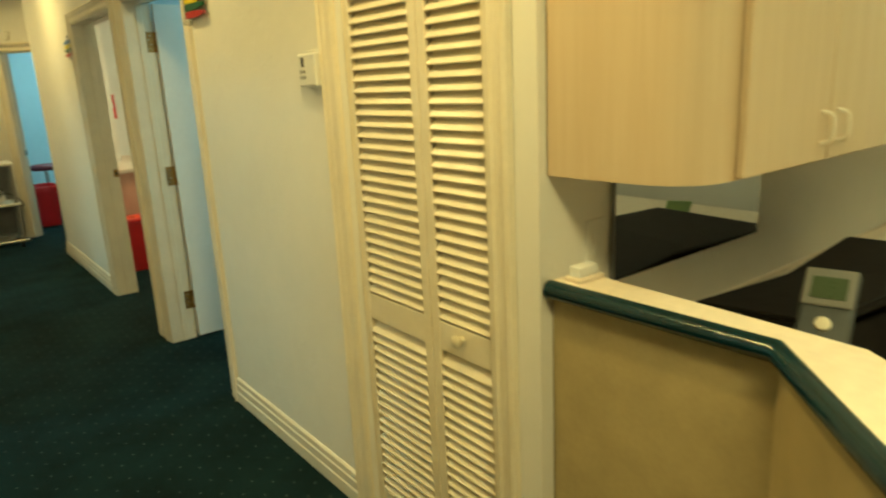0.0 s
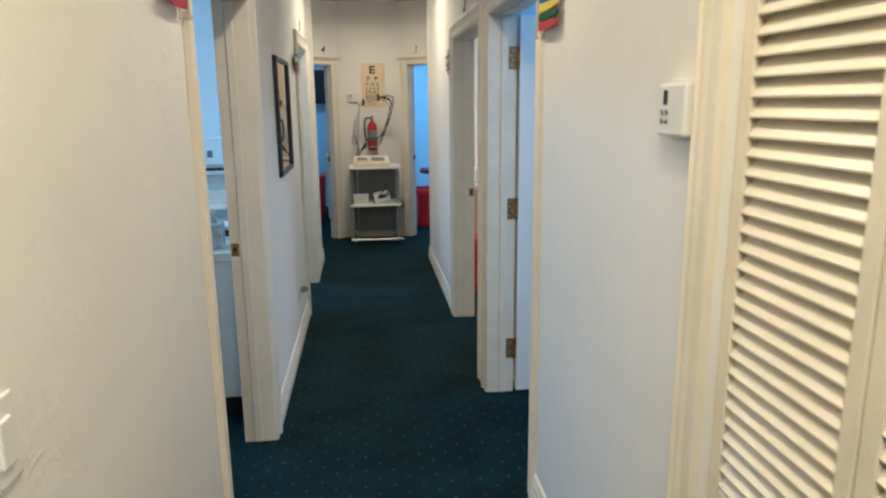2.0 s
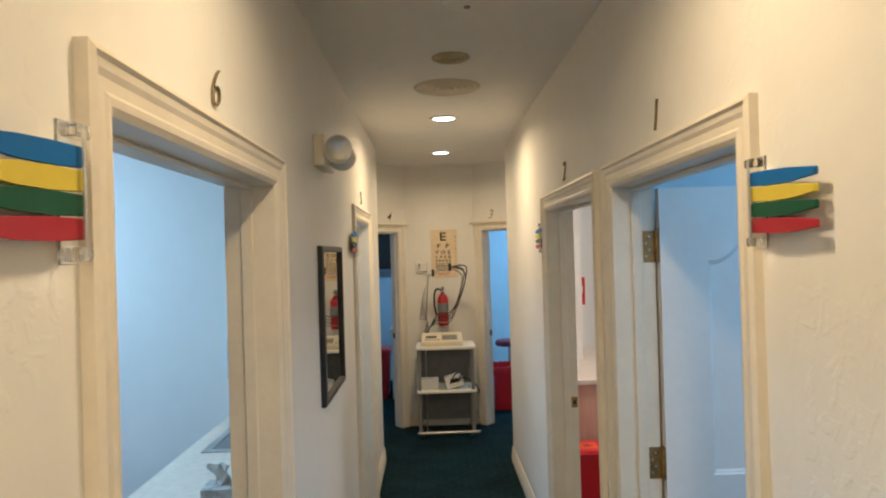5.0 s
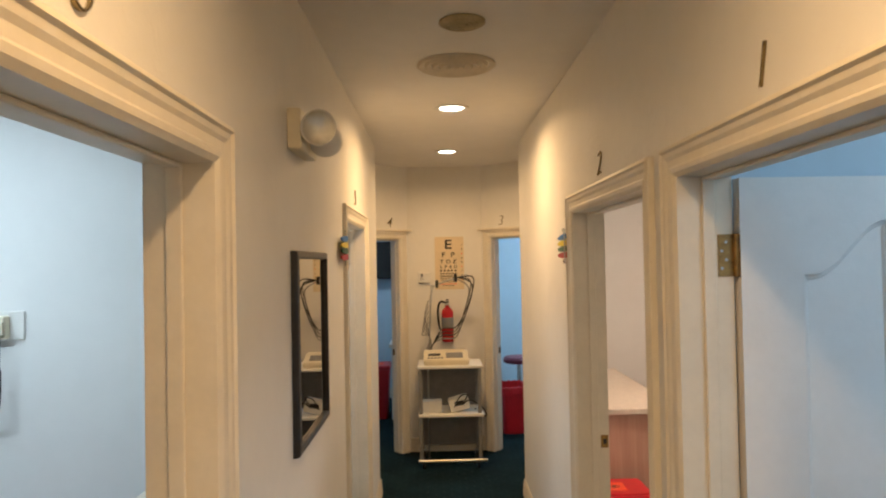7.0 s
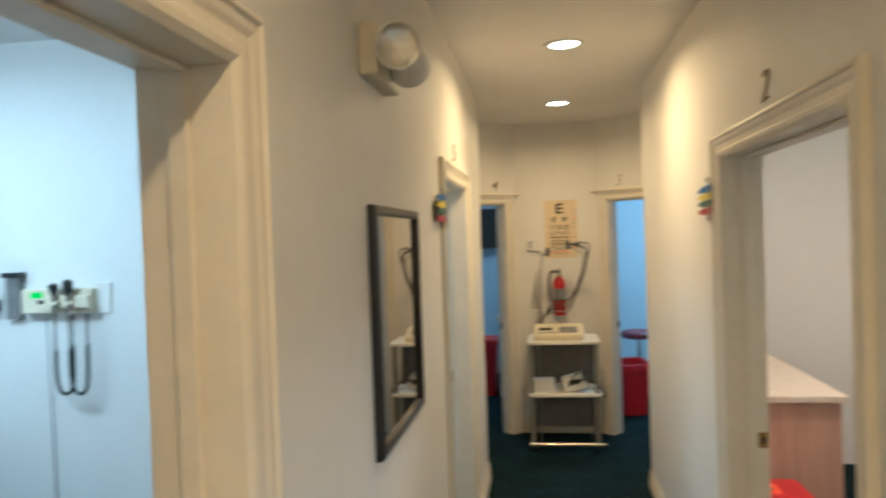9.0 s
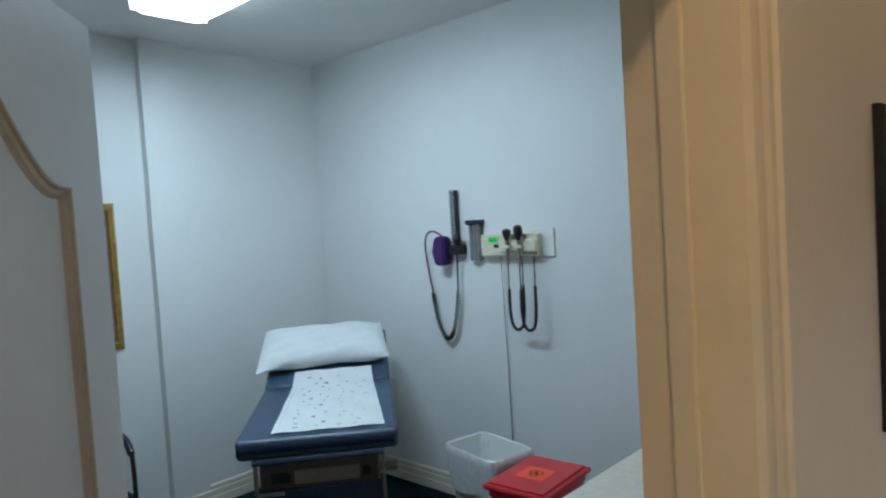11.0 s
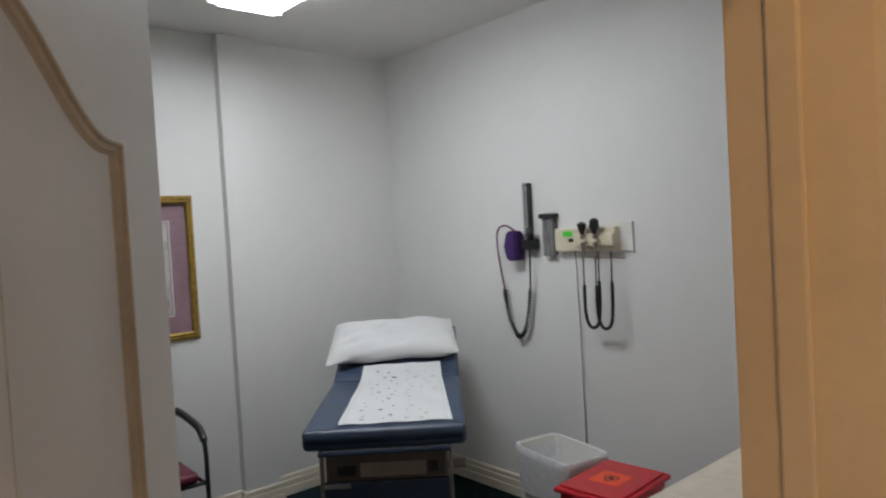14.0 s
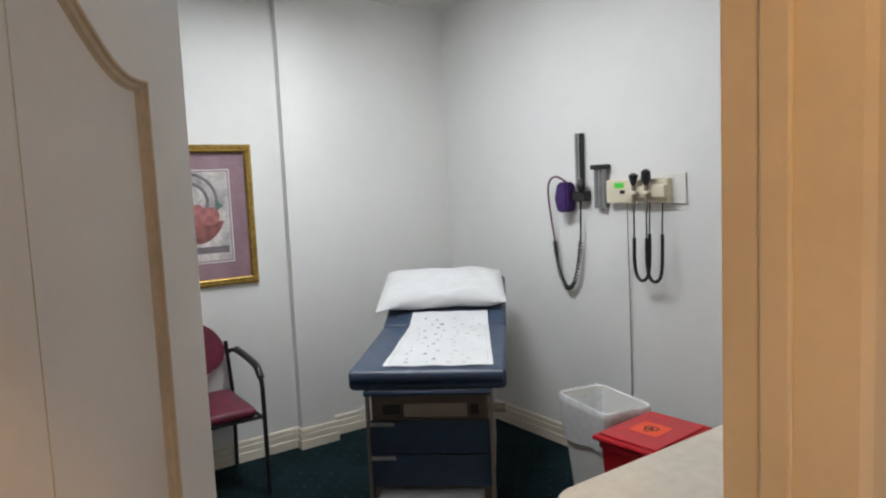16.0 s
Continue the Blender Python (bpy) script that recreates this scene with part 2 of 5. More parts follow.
def prism(bm, pts, z0, z1, m=None, bevel=0.0):
    """A flat outline of (x, y) carried from z0 to z1."""
    m = m or Matrix()
    lo = [bm.verts.new(m @ Vector((x, y, z0))) for x, y in pts]
    hi = [bm.verts.new(m @ Vector((x, y, z1))) for x, y in pts]
    bm.faces.new(lo)
    top = bm.faces.new(hi)
    n = len(pts)
    for i in range(n):
        bm.faces.new((lo[i], lo[(i + 1) % n], hi[(i + 1) % n], hi[i]))
    if bevel:
        bmesh.ops.bevel(bm, geom=list(top.edges), offset=bevel, segments=2, profile=0.5, affect="EDGES")
    return bm


def sweep(bm, path, prof, normal, closed=False):
    """Carries a profile of (aside, out) along a mitred path; out lies along normal."""
    path, nrm = [Vector(p) for p in path], Vector(normal).normalized()
    n, rings = len(path), []
    for i, p in enumerate(path):
        d0 = (p - path[i - 1]).normalized() if closed or i else None
        d1 = (path[(i + 1) % n] - p).normalized() if closed or i < n - 1 else None
        d0, d1 = d0 or d1, d1 or d0
        s0, s1 = d0.cross(nrm), d1.cross(nrm)
        s = (s0 + s1).normalized()
        s /= max(0.3, s.dot(s0))
        rings.append([bm.verts.new(p + s * a + nrm * b) for a, b in prof])
    k = len(prof)
    for i in range(n if closed else n - 1):
        a, b = rings[i], rings[(i + 1) % n]
        for j in range(k):
            bm.faces.new((a[j], a[(j + 1) % k], b[(j + 1) % k], b[j]))
    if not closed:
        bm.faces.new(rings[0])
        bm.faces.new(rings[-1])
    return bm


def wall(name, axis, f0, f1, a0, a1, holes=(), mat=None, z1=CEIL):
    """A wall between planes f0 and f1 of the other axis, from a0 to a1 along its own, with openings (from, to, height)."""
    bm, at = bmesh.new(), a0

    def piece(p, q, lo, hi):
        if q - p > 1e-4:
            box(bm, (f0, p, lo) if axis == "y" else (p, f0, lo), (f1, q, hi) if axis == "y" else (q, f1, hi))
    for p, q, h in sorted(holes):
        piece(at, p, 0, z1)
        piece(p, q, h, z1)
        at = q
    piece(at, a1, 0, z1)
    return solid(name, bm, mat or M_WALL)


# ---- floor, walls, ceiling ----
DOOR_H = 2.045
solid("floor", bx((-4.3, -4.2, -0.12), (4.4, 12.2, 0)), M_CARPET, "dark green carpet with small pale flecks", "floor")
CEIL6 = 2.83
slab6 = bx((-4.3, -4.2, CEIL), (4.4, 1.44, CEIL + 0.12))
box(slab6, (-0.145, 1.44, CEIL), (4.4, 12.2, CEIL + 0.12))
box(slab6, (-4.3, 6.06, CEIL), (-0.145, 12.2, CEIL + 0.12))
solid("ceiling", slab6, M_CEIL, "off-white painted flat ceiling", "ceiling")
solid("ceiling_room_6", bx((-4.3, 1.44, CEIL6), (-0.145, 6.06, CEIL6 + 0.12)), M_CEIL, "off-white painted flat ceiling", "ceiling")
# doorways: clear width is the hole less 4 cm of lining
D6, D5, D1, D2 = (2.825, 3.848), (5.93, 6.83), (3.260, 4.257), (4.545, 5.64)
LIN = 0.02
wall("wall_west", "y", -0.145, 0.0, 1.2, 7.77, [(D6[0] - LIN, D6[1] + LIN, DOOR_H + LIN), (D5[0] - LIN, D5[1] + LIN, DOOR_H + LIN)])
wall("wall_east", "y", 1.13, 1.275, 1.225, 7.68, [(D1[0] - LIN, D1[1] + LIN, DOOR_H + LIN), (D2[0] - LIN, D2[1] + LIN, DOOR_H + LIN), (1.230, 1.905, 2.07)])
wall("wall_north", "x", 8.98, 9.10, 0.20, 0.92)
E_L, E_R = Vector((0.20, 8.98, 0)), Vector((0.92, 8.98, 0))
N_L, N_R = Vector((-0.50, 8.36, 0)), Vector((1.62, 8.36, 0))


def slant_wall(name, a, b, hole):
    """A wall whose face runs from a to b, seen from the south, with one doorway in its middle."""
    d = b - a
    m = Matrix.Translation((a + b) / 2) @ pose(0, 0, 0, 0, 0, math.degrees(math.atan2(d.y, d.x)) + 180)
    half, bm = d.length / 2, bmesh.new()
    w = hole / 2 + LIN
    box(bm, (-half, -0.12, 0), (-w, 0, CEIL))
    box(bm, (w, -0.12, 0), (half, 0, CEIL))
    box(bm, (-w, -0.12, DOOR_H + LIN), (w, 0, CEIL))
    solid(name, bm, M_WALL, m=m)
    return m


M4 = slant_wall("wall_north_west", N_L, E_L, 0.70)
M3 = slant_wall("wall_north_east", E_R, N_R, 0.70)
wall("wall_lobby_west", "y", -0.62, -0.50, 7.65, 8.36)
wall("wall_lobby_west_return", "x", 7.65, 7.77, -0.50, -0.145)
wall("wall_lobby_east", "y", 1.62, 1.74, 7.56, 8.36)
wall("wall_lobby_east_return", "x", 7.56, 7.68, 1.275, 1.62)
# rooms
wall("wall_room_6_west", "y", -3.90, -3.66, 1.5, 6.14, mat=M_WALL6, z1=CEIL6)
wall("wall_room_6_north", "x", 5.98, 6.14, -3.66, -0.145, mat=M_WALL6, z1=CEIL6)
wall("wall_room_6_south", "x", 1.38, 1.5, -3.90, -0.145, mat=M_WALL6, z1=CEIL6)
wall("wall_room_6_lining", "y", -3.66, -3.638, 1.5, 4.72, mat=M_WALL6, z1=CEIL6)
solid("pilaster", bx((-3.66, 4.72, 0), (-3.575, 4.945, CEIL6)), M_WALL6, "white painted pilaster on the room wall", "pilaster")
wall("wall_room_5_west", "y", -2.72, -2.60, 6.14, 8.36, mat=M_BLUE)
wall("wall_room_5_north", "x", 8.24, 8.36, -2.60, -0.62, mat=M_BLUE)
wall("wall_room_4_west", "y", -2.42, -2.30, 8.36, 11.6, mat=M_BLUE)
wall("wall_rooms_north", "x", 11.6, 11.72, -2.42, 3.62, mat=M_BLUE)
wall("wall_rooms_3_4", "y", 0.50, 0.62, 9.10, 11.6, mat=M_BLUE)
wall("wall_room_3_east", "y", 3.50, 3.62, 8.36, 11.6, mat=M_BLUE)
wall("wall_room_2_north", "x", 8.24, 8.36, 1.74, 4.0, mat=M_WALL6)
wall("wall_rooms_1_2", "x", 4.40, 4.52, 1.275, 4.0, mat=M_BLUE)
wall("wall_rooms_east", "y", 4.0, 4.12, -4.0, 8.36, mat=M_WALL6)
wall("wall_room_1_south", "x", 2.18, 2.30, 1.275, 4.0, mat=M_BLUE)
wall("wall_closet_back", "y", 1.80, 1.90, 1.225, 2.18, mat=M_WALL6)
wall("wall_reception_north", "x", 1.065, 1.225, 1.13, 4.0)
wall("wall_reception_south", "x", -4.0, -3.88, -4.12, 4.0)
wall("wall_reception_west", "y", -4.12, -4.0, -3.88, 1.38)
wall("wall_reception_north_west", "x", 1.2, 1.38, -4.0, -0.145)

# ---- skirting and door frames ----
SKIRT = [(0, 0), (0.017, 0), (0.017, 0.052), (0.012, 0.058), (0.014, 0.064), (0.014, 0.092), (0.009, 0.098), (0.011, 0.104), (0.010, 0.122), (0.003, 0.130), (0, 0.130)]


def skirting(*path):
    """A moulded skirting board along wall faces, the room on its right-hand side."""
    bm = sweep(bmesh.new(), [(x, y, 0) for x, y in path], SKIRT, (0, 0, 1))
    return solid("baseboard", bm, M_TRIM, "cream painted moulded skirting board", "skirting board")


CW = 0.088
skirting((0, 1.2), (0, D6[0] - CW))
skirting((0, D6[1] + CW), (0, D5[0] - CW))
skirting((0, D5[1] + CW), (0, 7.77), (-0.48, 7.77))
skirting((1.13, D1[0] - CW), (1.13, 1.995))
skirting((1.13, D2[0] - CW), (1.13, D1[1] + CW))
skirting((1.60, 7.68), (1.13, 7.68), (1.13, D2[1] + CW))
skirting((0.20, 8.98), (0.92, 8.98))
skirting((-3.638, 1.5), (-3.638, 4.72), (-3.575, 4.72), (-3.575, 4.945), (-3.66, 4.945), (-3.66, 5.98), (-0.80, 5.98))
skirting((0.62, 11.6), (3.5, 11.6), (3.5, 8.5))
skirting((-2.3, 8.4), (-2.3, 11.6), (0.5, 11.6))

CASING = [(0, 0), (0, 0.020), (0.012, 0.026), (0.018, 0.020), (0.030, 0.018), (0.040, 0.013), (0.058, 0.012), (0.064, 0.016), (0.076, 0.014), (CW - 0.006, 0.010), (CW, 0.006), (CW, 0)]
CASING = [(CW - a, b) for a, b in CASING][::-1]


M_NUMBER = material("aged_brass", (0.30, 0.24, 0.125), 0.24, 0.9, vary=0.2, scale=40)


def digit(char, size, parent, m):
    data = bpy.data.curves.new("number", "FONT")
    data.body, data.size, data.extrude, data.bevel_depth = char, size, 0.0025, 0.0012
    data.align_x, data.shear, data.offset = "CENTER", 0.25, -0.0050
    tmp = new("number", data)
    me = bpy.data.meshes.new_from_object(tmp)
    bpy.data.objects.remove(tmp)
    me.materials.clear()
    me.materials.append(M_NUMBER)
    ob = new("number", me)
    ob.parent, ob.matrix_basis = parent, m
    return tagged(ob, "dark brass script door number " + char)


def doorway(n, m, w, t, hinge=0, char="", shift=0.02, cap=False):
    """A lined and cased doorway; local x along the wall, y out towards the corridor."""
    d = thing("door_%d" % n, m, "cream painted doorway with moulded casing, door standing open", "door", kind="structure")
    h, k = DOOR_H, w / 2
    for s in (-1, 1):
        part("casing", sweep(bmesh.new(), [(s * k, 0, 0), (s * k, 0, h), (0, 0, h)] if s < 0 else [(0, 0, h), (k, 0, h), (k, 0, 0)], CASING, (0, 1, 0)), M_TRIM, d)
        part("jamb", bx((s * k, -t, 0), (s * (k + LIN), 0.0, h)), M_TRIM, d)
        part("door_stop", bx((s * (k - 0.008), -t + 0.048, 0), (s * k, -t + 0.085, h), 0.004), M_TRIM, d)
    part("head_jamb", bx((-k - LIN, -t, h), (k + LIN, 0.0, h + LIN)), M_TRIM, d)
    part("door_stop", bx((-k + 0.011, -t + 0.048, h - 0.011), (k - 0.011, -t + 0.085, h), 0.004), M_TRIM, d)
    if hinge:
        s = -hinge
        sp = part("strike_plate", bx((s * (k - 0.0025), -t + 0.005, 0.93), (s * k, -t + 0.040, 0.99), 0.001), M_BRASS, d, "worn brass strike plate")
        part("latch_hole", bx((s * (k - 0.0032), -t + 0.014, 0.948), (s * (k - 0.0024), -t + 0.030, 0.972)), M_BLACK, sp)
    if cap:
        e, c = k + CW, h + CW
        bm = bx((-e - 0.012, 0.001, c - 0.030), (e + 0.012, 0.026, c - 0.012), 0.004)
        box(bm, (-e - 0.050, 0.001, c - 0.012), (e + 0.050, 0.042, c + 0.006), 0.005)
        part("head_cap", bm, M_TRIM, d, "moulded cap over the doorway")
    if char:
        digit(char, 0.138, d, pose(shift, 0.004, h + CW + 0.03, 90, 0, 180))
    return d


def arch_panel(x0, x1, z0, z1, rise, n=20):
    """A panel outline whose top sweeps up from x0 to x1."""
    top = [(x0 + (x1 - x0) * i / n, z1 + rise * (0.5 - 0.5 * math.cos(math.pi * min(1, max(0, i / n - 0.10) / 0.86)))) for i in range(n + 1)]
    return [(x0, z0), *top, (x1, z0)]


BEAD = [(0.0, 0.0006), (-0.003, -0.0005), (-0.0045, -0.0050), (-0.007, -0.0065), (-0.011, -0.0070), (-0.014, -0.0110), (-0.0165, -0.0125), (-0.0172, -0.0138), (0.0, -0.0138)]


# tan, darker than the leaf paint
M_BEAD = material("tan_moulding_paint", (0.58, 0.49, 0.37), 0.40, vary=0.10, scale=7, bump=0.08, bump_scale=70)


def leaf(parent, m, w, swing, bead, columns):
    """A moulded door leaf hung at the local origin, reaching along x; face at y = 0 and y = -0.038, panels sunk 13 mm."""
    shapes = []
    for outer, inner in columns:
        shapes += [arch_panel(outer, inner, 1.00, 1.775, 0.145), [(outer, 0.24), (outer, 0.80), (inner, 0.80), (inner, 0.24)]]
    x0, x1, z0, z1 = 0.003, w - 0.004, 0.012, DOOR_H - 0.006
    bm = bx((x0 + 0.001, -0.025, z0 + 0.001), (x1 - 0.001, -0.013, z1 - 0.001))
    for top, low in ((0.0, -0.0132), (-0.038, -0.0248)):
        edges = []
        for loop in ([(x0, z0), (x1, z0), (x1, z1), (x0, z1)], *shapes):
            vs = [bm.verts.new((x, top, z)) for x, z in loop]
            edges += [bm.edges.new((vs[i - 1], vs[i])) for i in range(len(vs))]
        skin = [f for f in bmesh.ops.triangle_fill(bm, use_beauty=True, edges=edges, normal=(0, 1, 0))["geom"] if isinstance(f, bmesh.types.BMFace)]
        back = bmesh.ops.extrude_face_region(bm, geom=skin, use_keep_orig=True)["geom"]
        bmesh.ops.translate(bm, vec=(0, low - top, 0), verts=[v for v in back if isinstance(v, bmesh.types.BMVert)])
    bmesh.ops.recalc_face_normals(bm, faces=bm.faces)
    lf = part("door_leaf", bm, M_DOOR, parent, "white moulded door leaf with sunk arched panels", m=m)
    for y, side in ((0, 1), (-0.038, -1)):
        for s in shapes:
            bm = sweep(bmesh.new(), [(x, y, z) for x, z in s], [(a * side * (1 if s[0][0] < s[-1][0] else -1), b) for a, b in BEAD], (0, side, 0), closed=True)
            bmesh.ops.recalc_face_normals(bm, faces=bm.faces)
            part("panel_moulding", bm, bead, lf, "tan panel moulding" if bead == M_BEAD else "", smooth=25)
    for z in (0.26, 1.05, 1.83):
        y = -0.027 if swing < 0 else 0.006
        part("hinge", rod(bmesh.new(), (-0.004, y, z - 0.058), (-0.004, y, z + 0.058), 0.0075), M_BRASS, lf, "tarnished brass hinge", smooth=40)
        part("hinge_plate", bx((0.0005, -0.036, z - 0.057), (0.0038, -0.002, z + 0.057), 0.001), M_BRASS, lf)
        if swing < 0:
            pl = part("hinge_plate", bx((-0.052, -0.0225, z - 0.057), (-0.008, -0.0195, z + 0.057), 0.001), M_BRASS, lf)
            for sx, sz in ((-0.042, -0.035), (-0.030, -0.012), (-0.042, 0.012), (-0.030, 0.036)):
                part("screw", rod(bmesh.new(), (sx, -0.0235, z + sz), (sx, -0.0215, z + sz), 0.004, seg=10), M_STEEL, pl)
    for y, side in ((0, 1), (-0.038, -1)):
        kb = lathe(bmesh.new(), [(0.030, 0), (0.030, 0.006), (0.012, 0.010), (0.011, 0.034), (0.024, 0.044), (0.027, 0.058), (0.018, 0.068), (0.002, 0.070)], 18)
        part("door_knob", kb, M_BRASS, lf, "brass door knob", smooth=40, m=pose(w - 0.07, y, 0.96, -90 * side, 0, 0))
    return lf


WEST = lambda y: pose(0.0, y, 0, 0, 0, -90)
EAST = lambda y: pose(1.13, y, 0, 0, 0, 90)
mid = lambda d: (d[0] + d[1]) / 2
wid = lambda d: d[1] - d[0]
door6 = doorway(6, WEST(mid(D6)), wid(D6), 0.145, 1, "6")
door5 = doorway(5, WEST(mid(D5)), wid(D5), 0.145, 1, "5")
door1 = doorway(1, EAST(mid(D1)), wid(D1), 0.145, 0, "1")
door2 = doorway(2, EAST(mid(D2)), wid(D2), 0.145, -1, "2")
door4 = doorway(4, M4, 0.70, 0.12, 1, "4", -0.24, True)
door3 = doorway(3, M3, 0.70, 0.12, -1, "3", 0.24, True)
# leaf of room 6: hung on the south jamb, swung half open into the room
leaf(door6, door6.matrix_basis.inverted() @ pose(-0.168, D6[0] - 0.014, 0, 0, 0, 90 + 50), 0.950, 1, M_BEAD, [(0.828, 0.540), (0.122, 0.410)])
# leaf of room 1: hung on the north jamb, swung square into the room
leaf(door1, door1.matrix_basis.inverted() @ pose(1.283, D1[1] + 0.02, 0, 0, 0, 2), 0.95, -1, M_DOOR, [(0.175, 0.42), (0.775, 0.53)])

# ---- more materials ----
M_MAPLE = grain_material("washed_maple", (0.61, 0.49, 0.33), (0.57, 0.445, 0.29))
M_PANEL = material("counter_laminate", (0.42, 0.34, 0.17), 0.5, vary=0.07, scale=9)
M_MIRROR = material("mirror_glass", (0.52, 0.52, 0.52), 0.03, 1.0, vary=0.01)
M_MIRROR.node_tree.nodes["Map Range"].inputs["To Min"].default_value = 0.0
M_MIRROR.node_tree.nodes["Map Range"].inputs["To Max"].default_value = 0.03
M_CLEAR = glassy("clear_plastic", (0.93, 0.93, 0.92), 0.12)
M_LENS = glassy("lamp_lens", (0.96, 0.96, 0.94), 0.02)
M_FLAG = {"blue": material("blue_flag", (0.008, 0.13, 0.46), 0.5), "yellow": material("yellow_flag", (0.68, 0.55, 0.012), 0.5),
          "green": material("green_flag", (0.005, 0.075, 0.025), 0.5), "red": material("red_flag", (0.36, 0.006, 0.015), 0.5)}
M_PAPER = material("chart_paper", (0.76, 0.63, 0.42), 0.7, vary=0.04, scale=5)
M_INK = material("ink", (0.02, 0.018, 0.016), 0.7)
M_ORANGE = material("orange_ink", (0.85, 0.10, 0.035), 0.6)
M_SHEET = material("white_paper", (0.69, 0.70, 0.70), 0.7, vary=0.02, scale=10, bump=0.2, bump_scale=30)
M_EXT = material("red_enamel", (0.44, 0.016, 0.024), 0.22, vary=0.05, scale=10)
M_NAVY = material("navy_vinyl", (0.022, 0.041, 0.082), 0.36, vary=0.12, scale=16, bump=0.25, bump_scale=220)
M_WINE = material("wine_vinyl", (0.16, 0.022, 0.045), 0.45, vary=0.12, scale=14, bump=0.25, bump_scale=200)
M_TAUPE = material("taupe_enamel", (0.22, 0.19, 0.16), 0.45, vary=0.08, scale=8)
M_LCD = material("display_green", (0.045, 0.070, 0.028), 0.3, vary=0.05, scale=20)
M_GREENPAPER = material("green_paper", (0.42, 0.62, 0.30), 0.7)
M_VENT2 = material("faded_vent", (0.70, 0.63, 0.51), 0.7, vary=0.08, scale=8)
M_VENT = material("stained_vent", (0.46, 0.38, 0.22), 0.6, vary=0.2, scale=12)


def letters(text, size, parent, m, mat, name="lettering", thin=0.0006, bold=0.0):
    data = bpy.data.curves.new(name, "FONT")
    data.body, data.size, data.extrude, data.align_x, data.offset = text, size, thin, "CENTER", bold
    tmp = new(name, data)
    me = bpy.data.meshes.new_from_object(tmp)
    bpy.data.objects.remove(tmp)
    me.materials.clear()
    me.materials.append(mat)
    ob = new(name, me)
    ob.parent, ob.matrix_basis = parent, m
    return ob


# ---- corridor: louvred closet ----
def louvre_leaf(parent, y0, y1, knob):
    """One folding leaf of the closet in the plane x = 0, from y0 to y1, closet side at +x."""
    lf = part("door_leaf", bx((0, y0, 0.02), (0.032, y0 + 0.036, 2.045), 0.003), M_LOUVRE, parent, "cream louvred folding leaf")
    part("stile", bx((0, y1 - 0.036, 0.02), (0.032, y1, 2.045), 0.003), M_LOUVRE, lf)
    for z0, z1 in ((0.02, 0.12), (0.775, 0.865), (1.965, 2.045)):
        part("rail", bx((0.001, y0 + 0.0365, z0), (0.031, y1 - 0.0365, z1), 0.003), M_LOUVRE, lf)
    slat = None
    for z0, z1 in ((0.13, 0.765), (0.875, 1.955)):
        n = round((z1 - z0) / 0.0335)
        for i in range(n):
            z = z0 + (i + 0.5) * (z1 - z0) / n
            if slat is None:
                slat = part("slat", bx((-0.0255, y0 + 0.037, -0.0032), (0.0255, y1 - 0.037, 0.0032), 0.002, seg=1), M_LOUVRE, lf, m=pose(0.016, 0, z, 0, -52, 0))
            else:
                ob = new("slat", slat.data)
                ob.parent, ob.matrix_basis = lf, pose(0.016, 0, z, 0, -52, 0)
    if knob:
        kb = lathe(bmesh.new(), [(0.011, 0), (0.010, 0.010), (0.017, 0.018), (0.019, 0.026), (0.012, 0.033), (0.002, 0.034)], 18)
        part("knob", kb, M_CREAM, lf, "cream round knob", smooth=40, m=pose(0, y1 - 0.13, 0.82, 0, -90, 0))
    return lf


closet = thing("louvred_door", pose(1.150, 0, 0), "cream painted louvred bifold closet door, closed", "closet door")
louvre_leaf(closet, 1.233, 1.524, False)
louvre_leaf(closet, 1.528, 1.902, False)
kb = lathe(bmesh.new(), [(0.011, 0), (0.010, 0.010), (0.017, 0.018), (0.019, 0.026), (0.012, 0.033), (0.002, 0.034)], 18)
part("knob", kb, M_CREAM, closet, "cream round knob", smooth=40, m=pose(0, 1.385, 0.835, 0, -90, 0))
trim = sweep(bmesh.new(), [(1.13, 1.230, 0), (1.13, 1.230, 2.07), (1.13, 1.905, 2.07), (1.13, 1.905, 0)], [(a, b) for a, b in CASING], (-1, 0, 0))
solid("trim", trim, M_LOUVRE, "cream moulded closet casing", "casing")


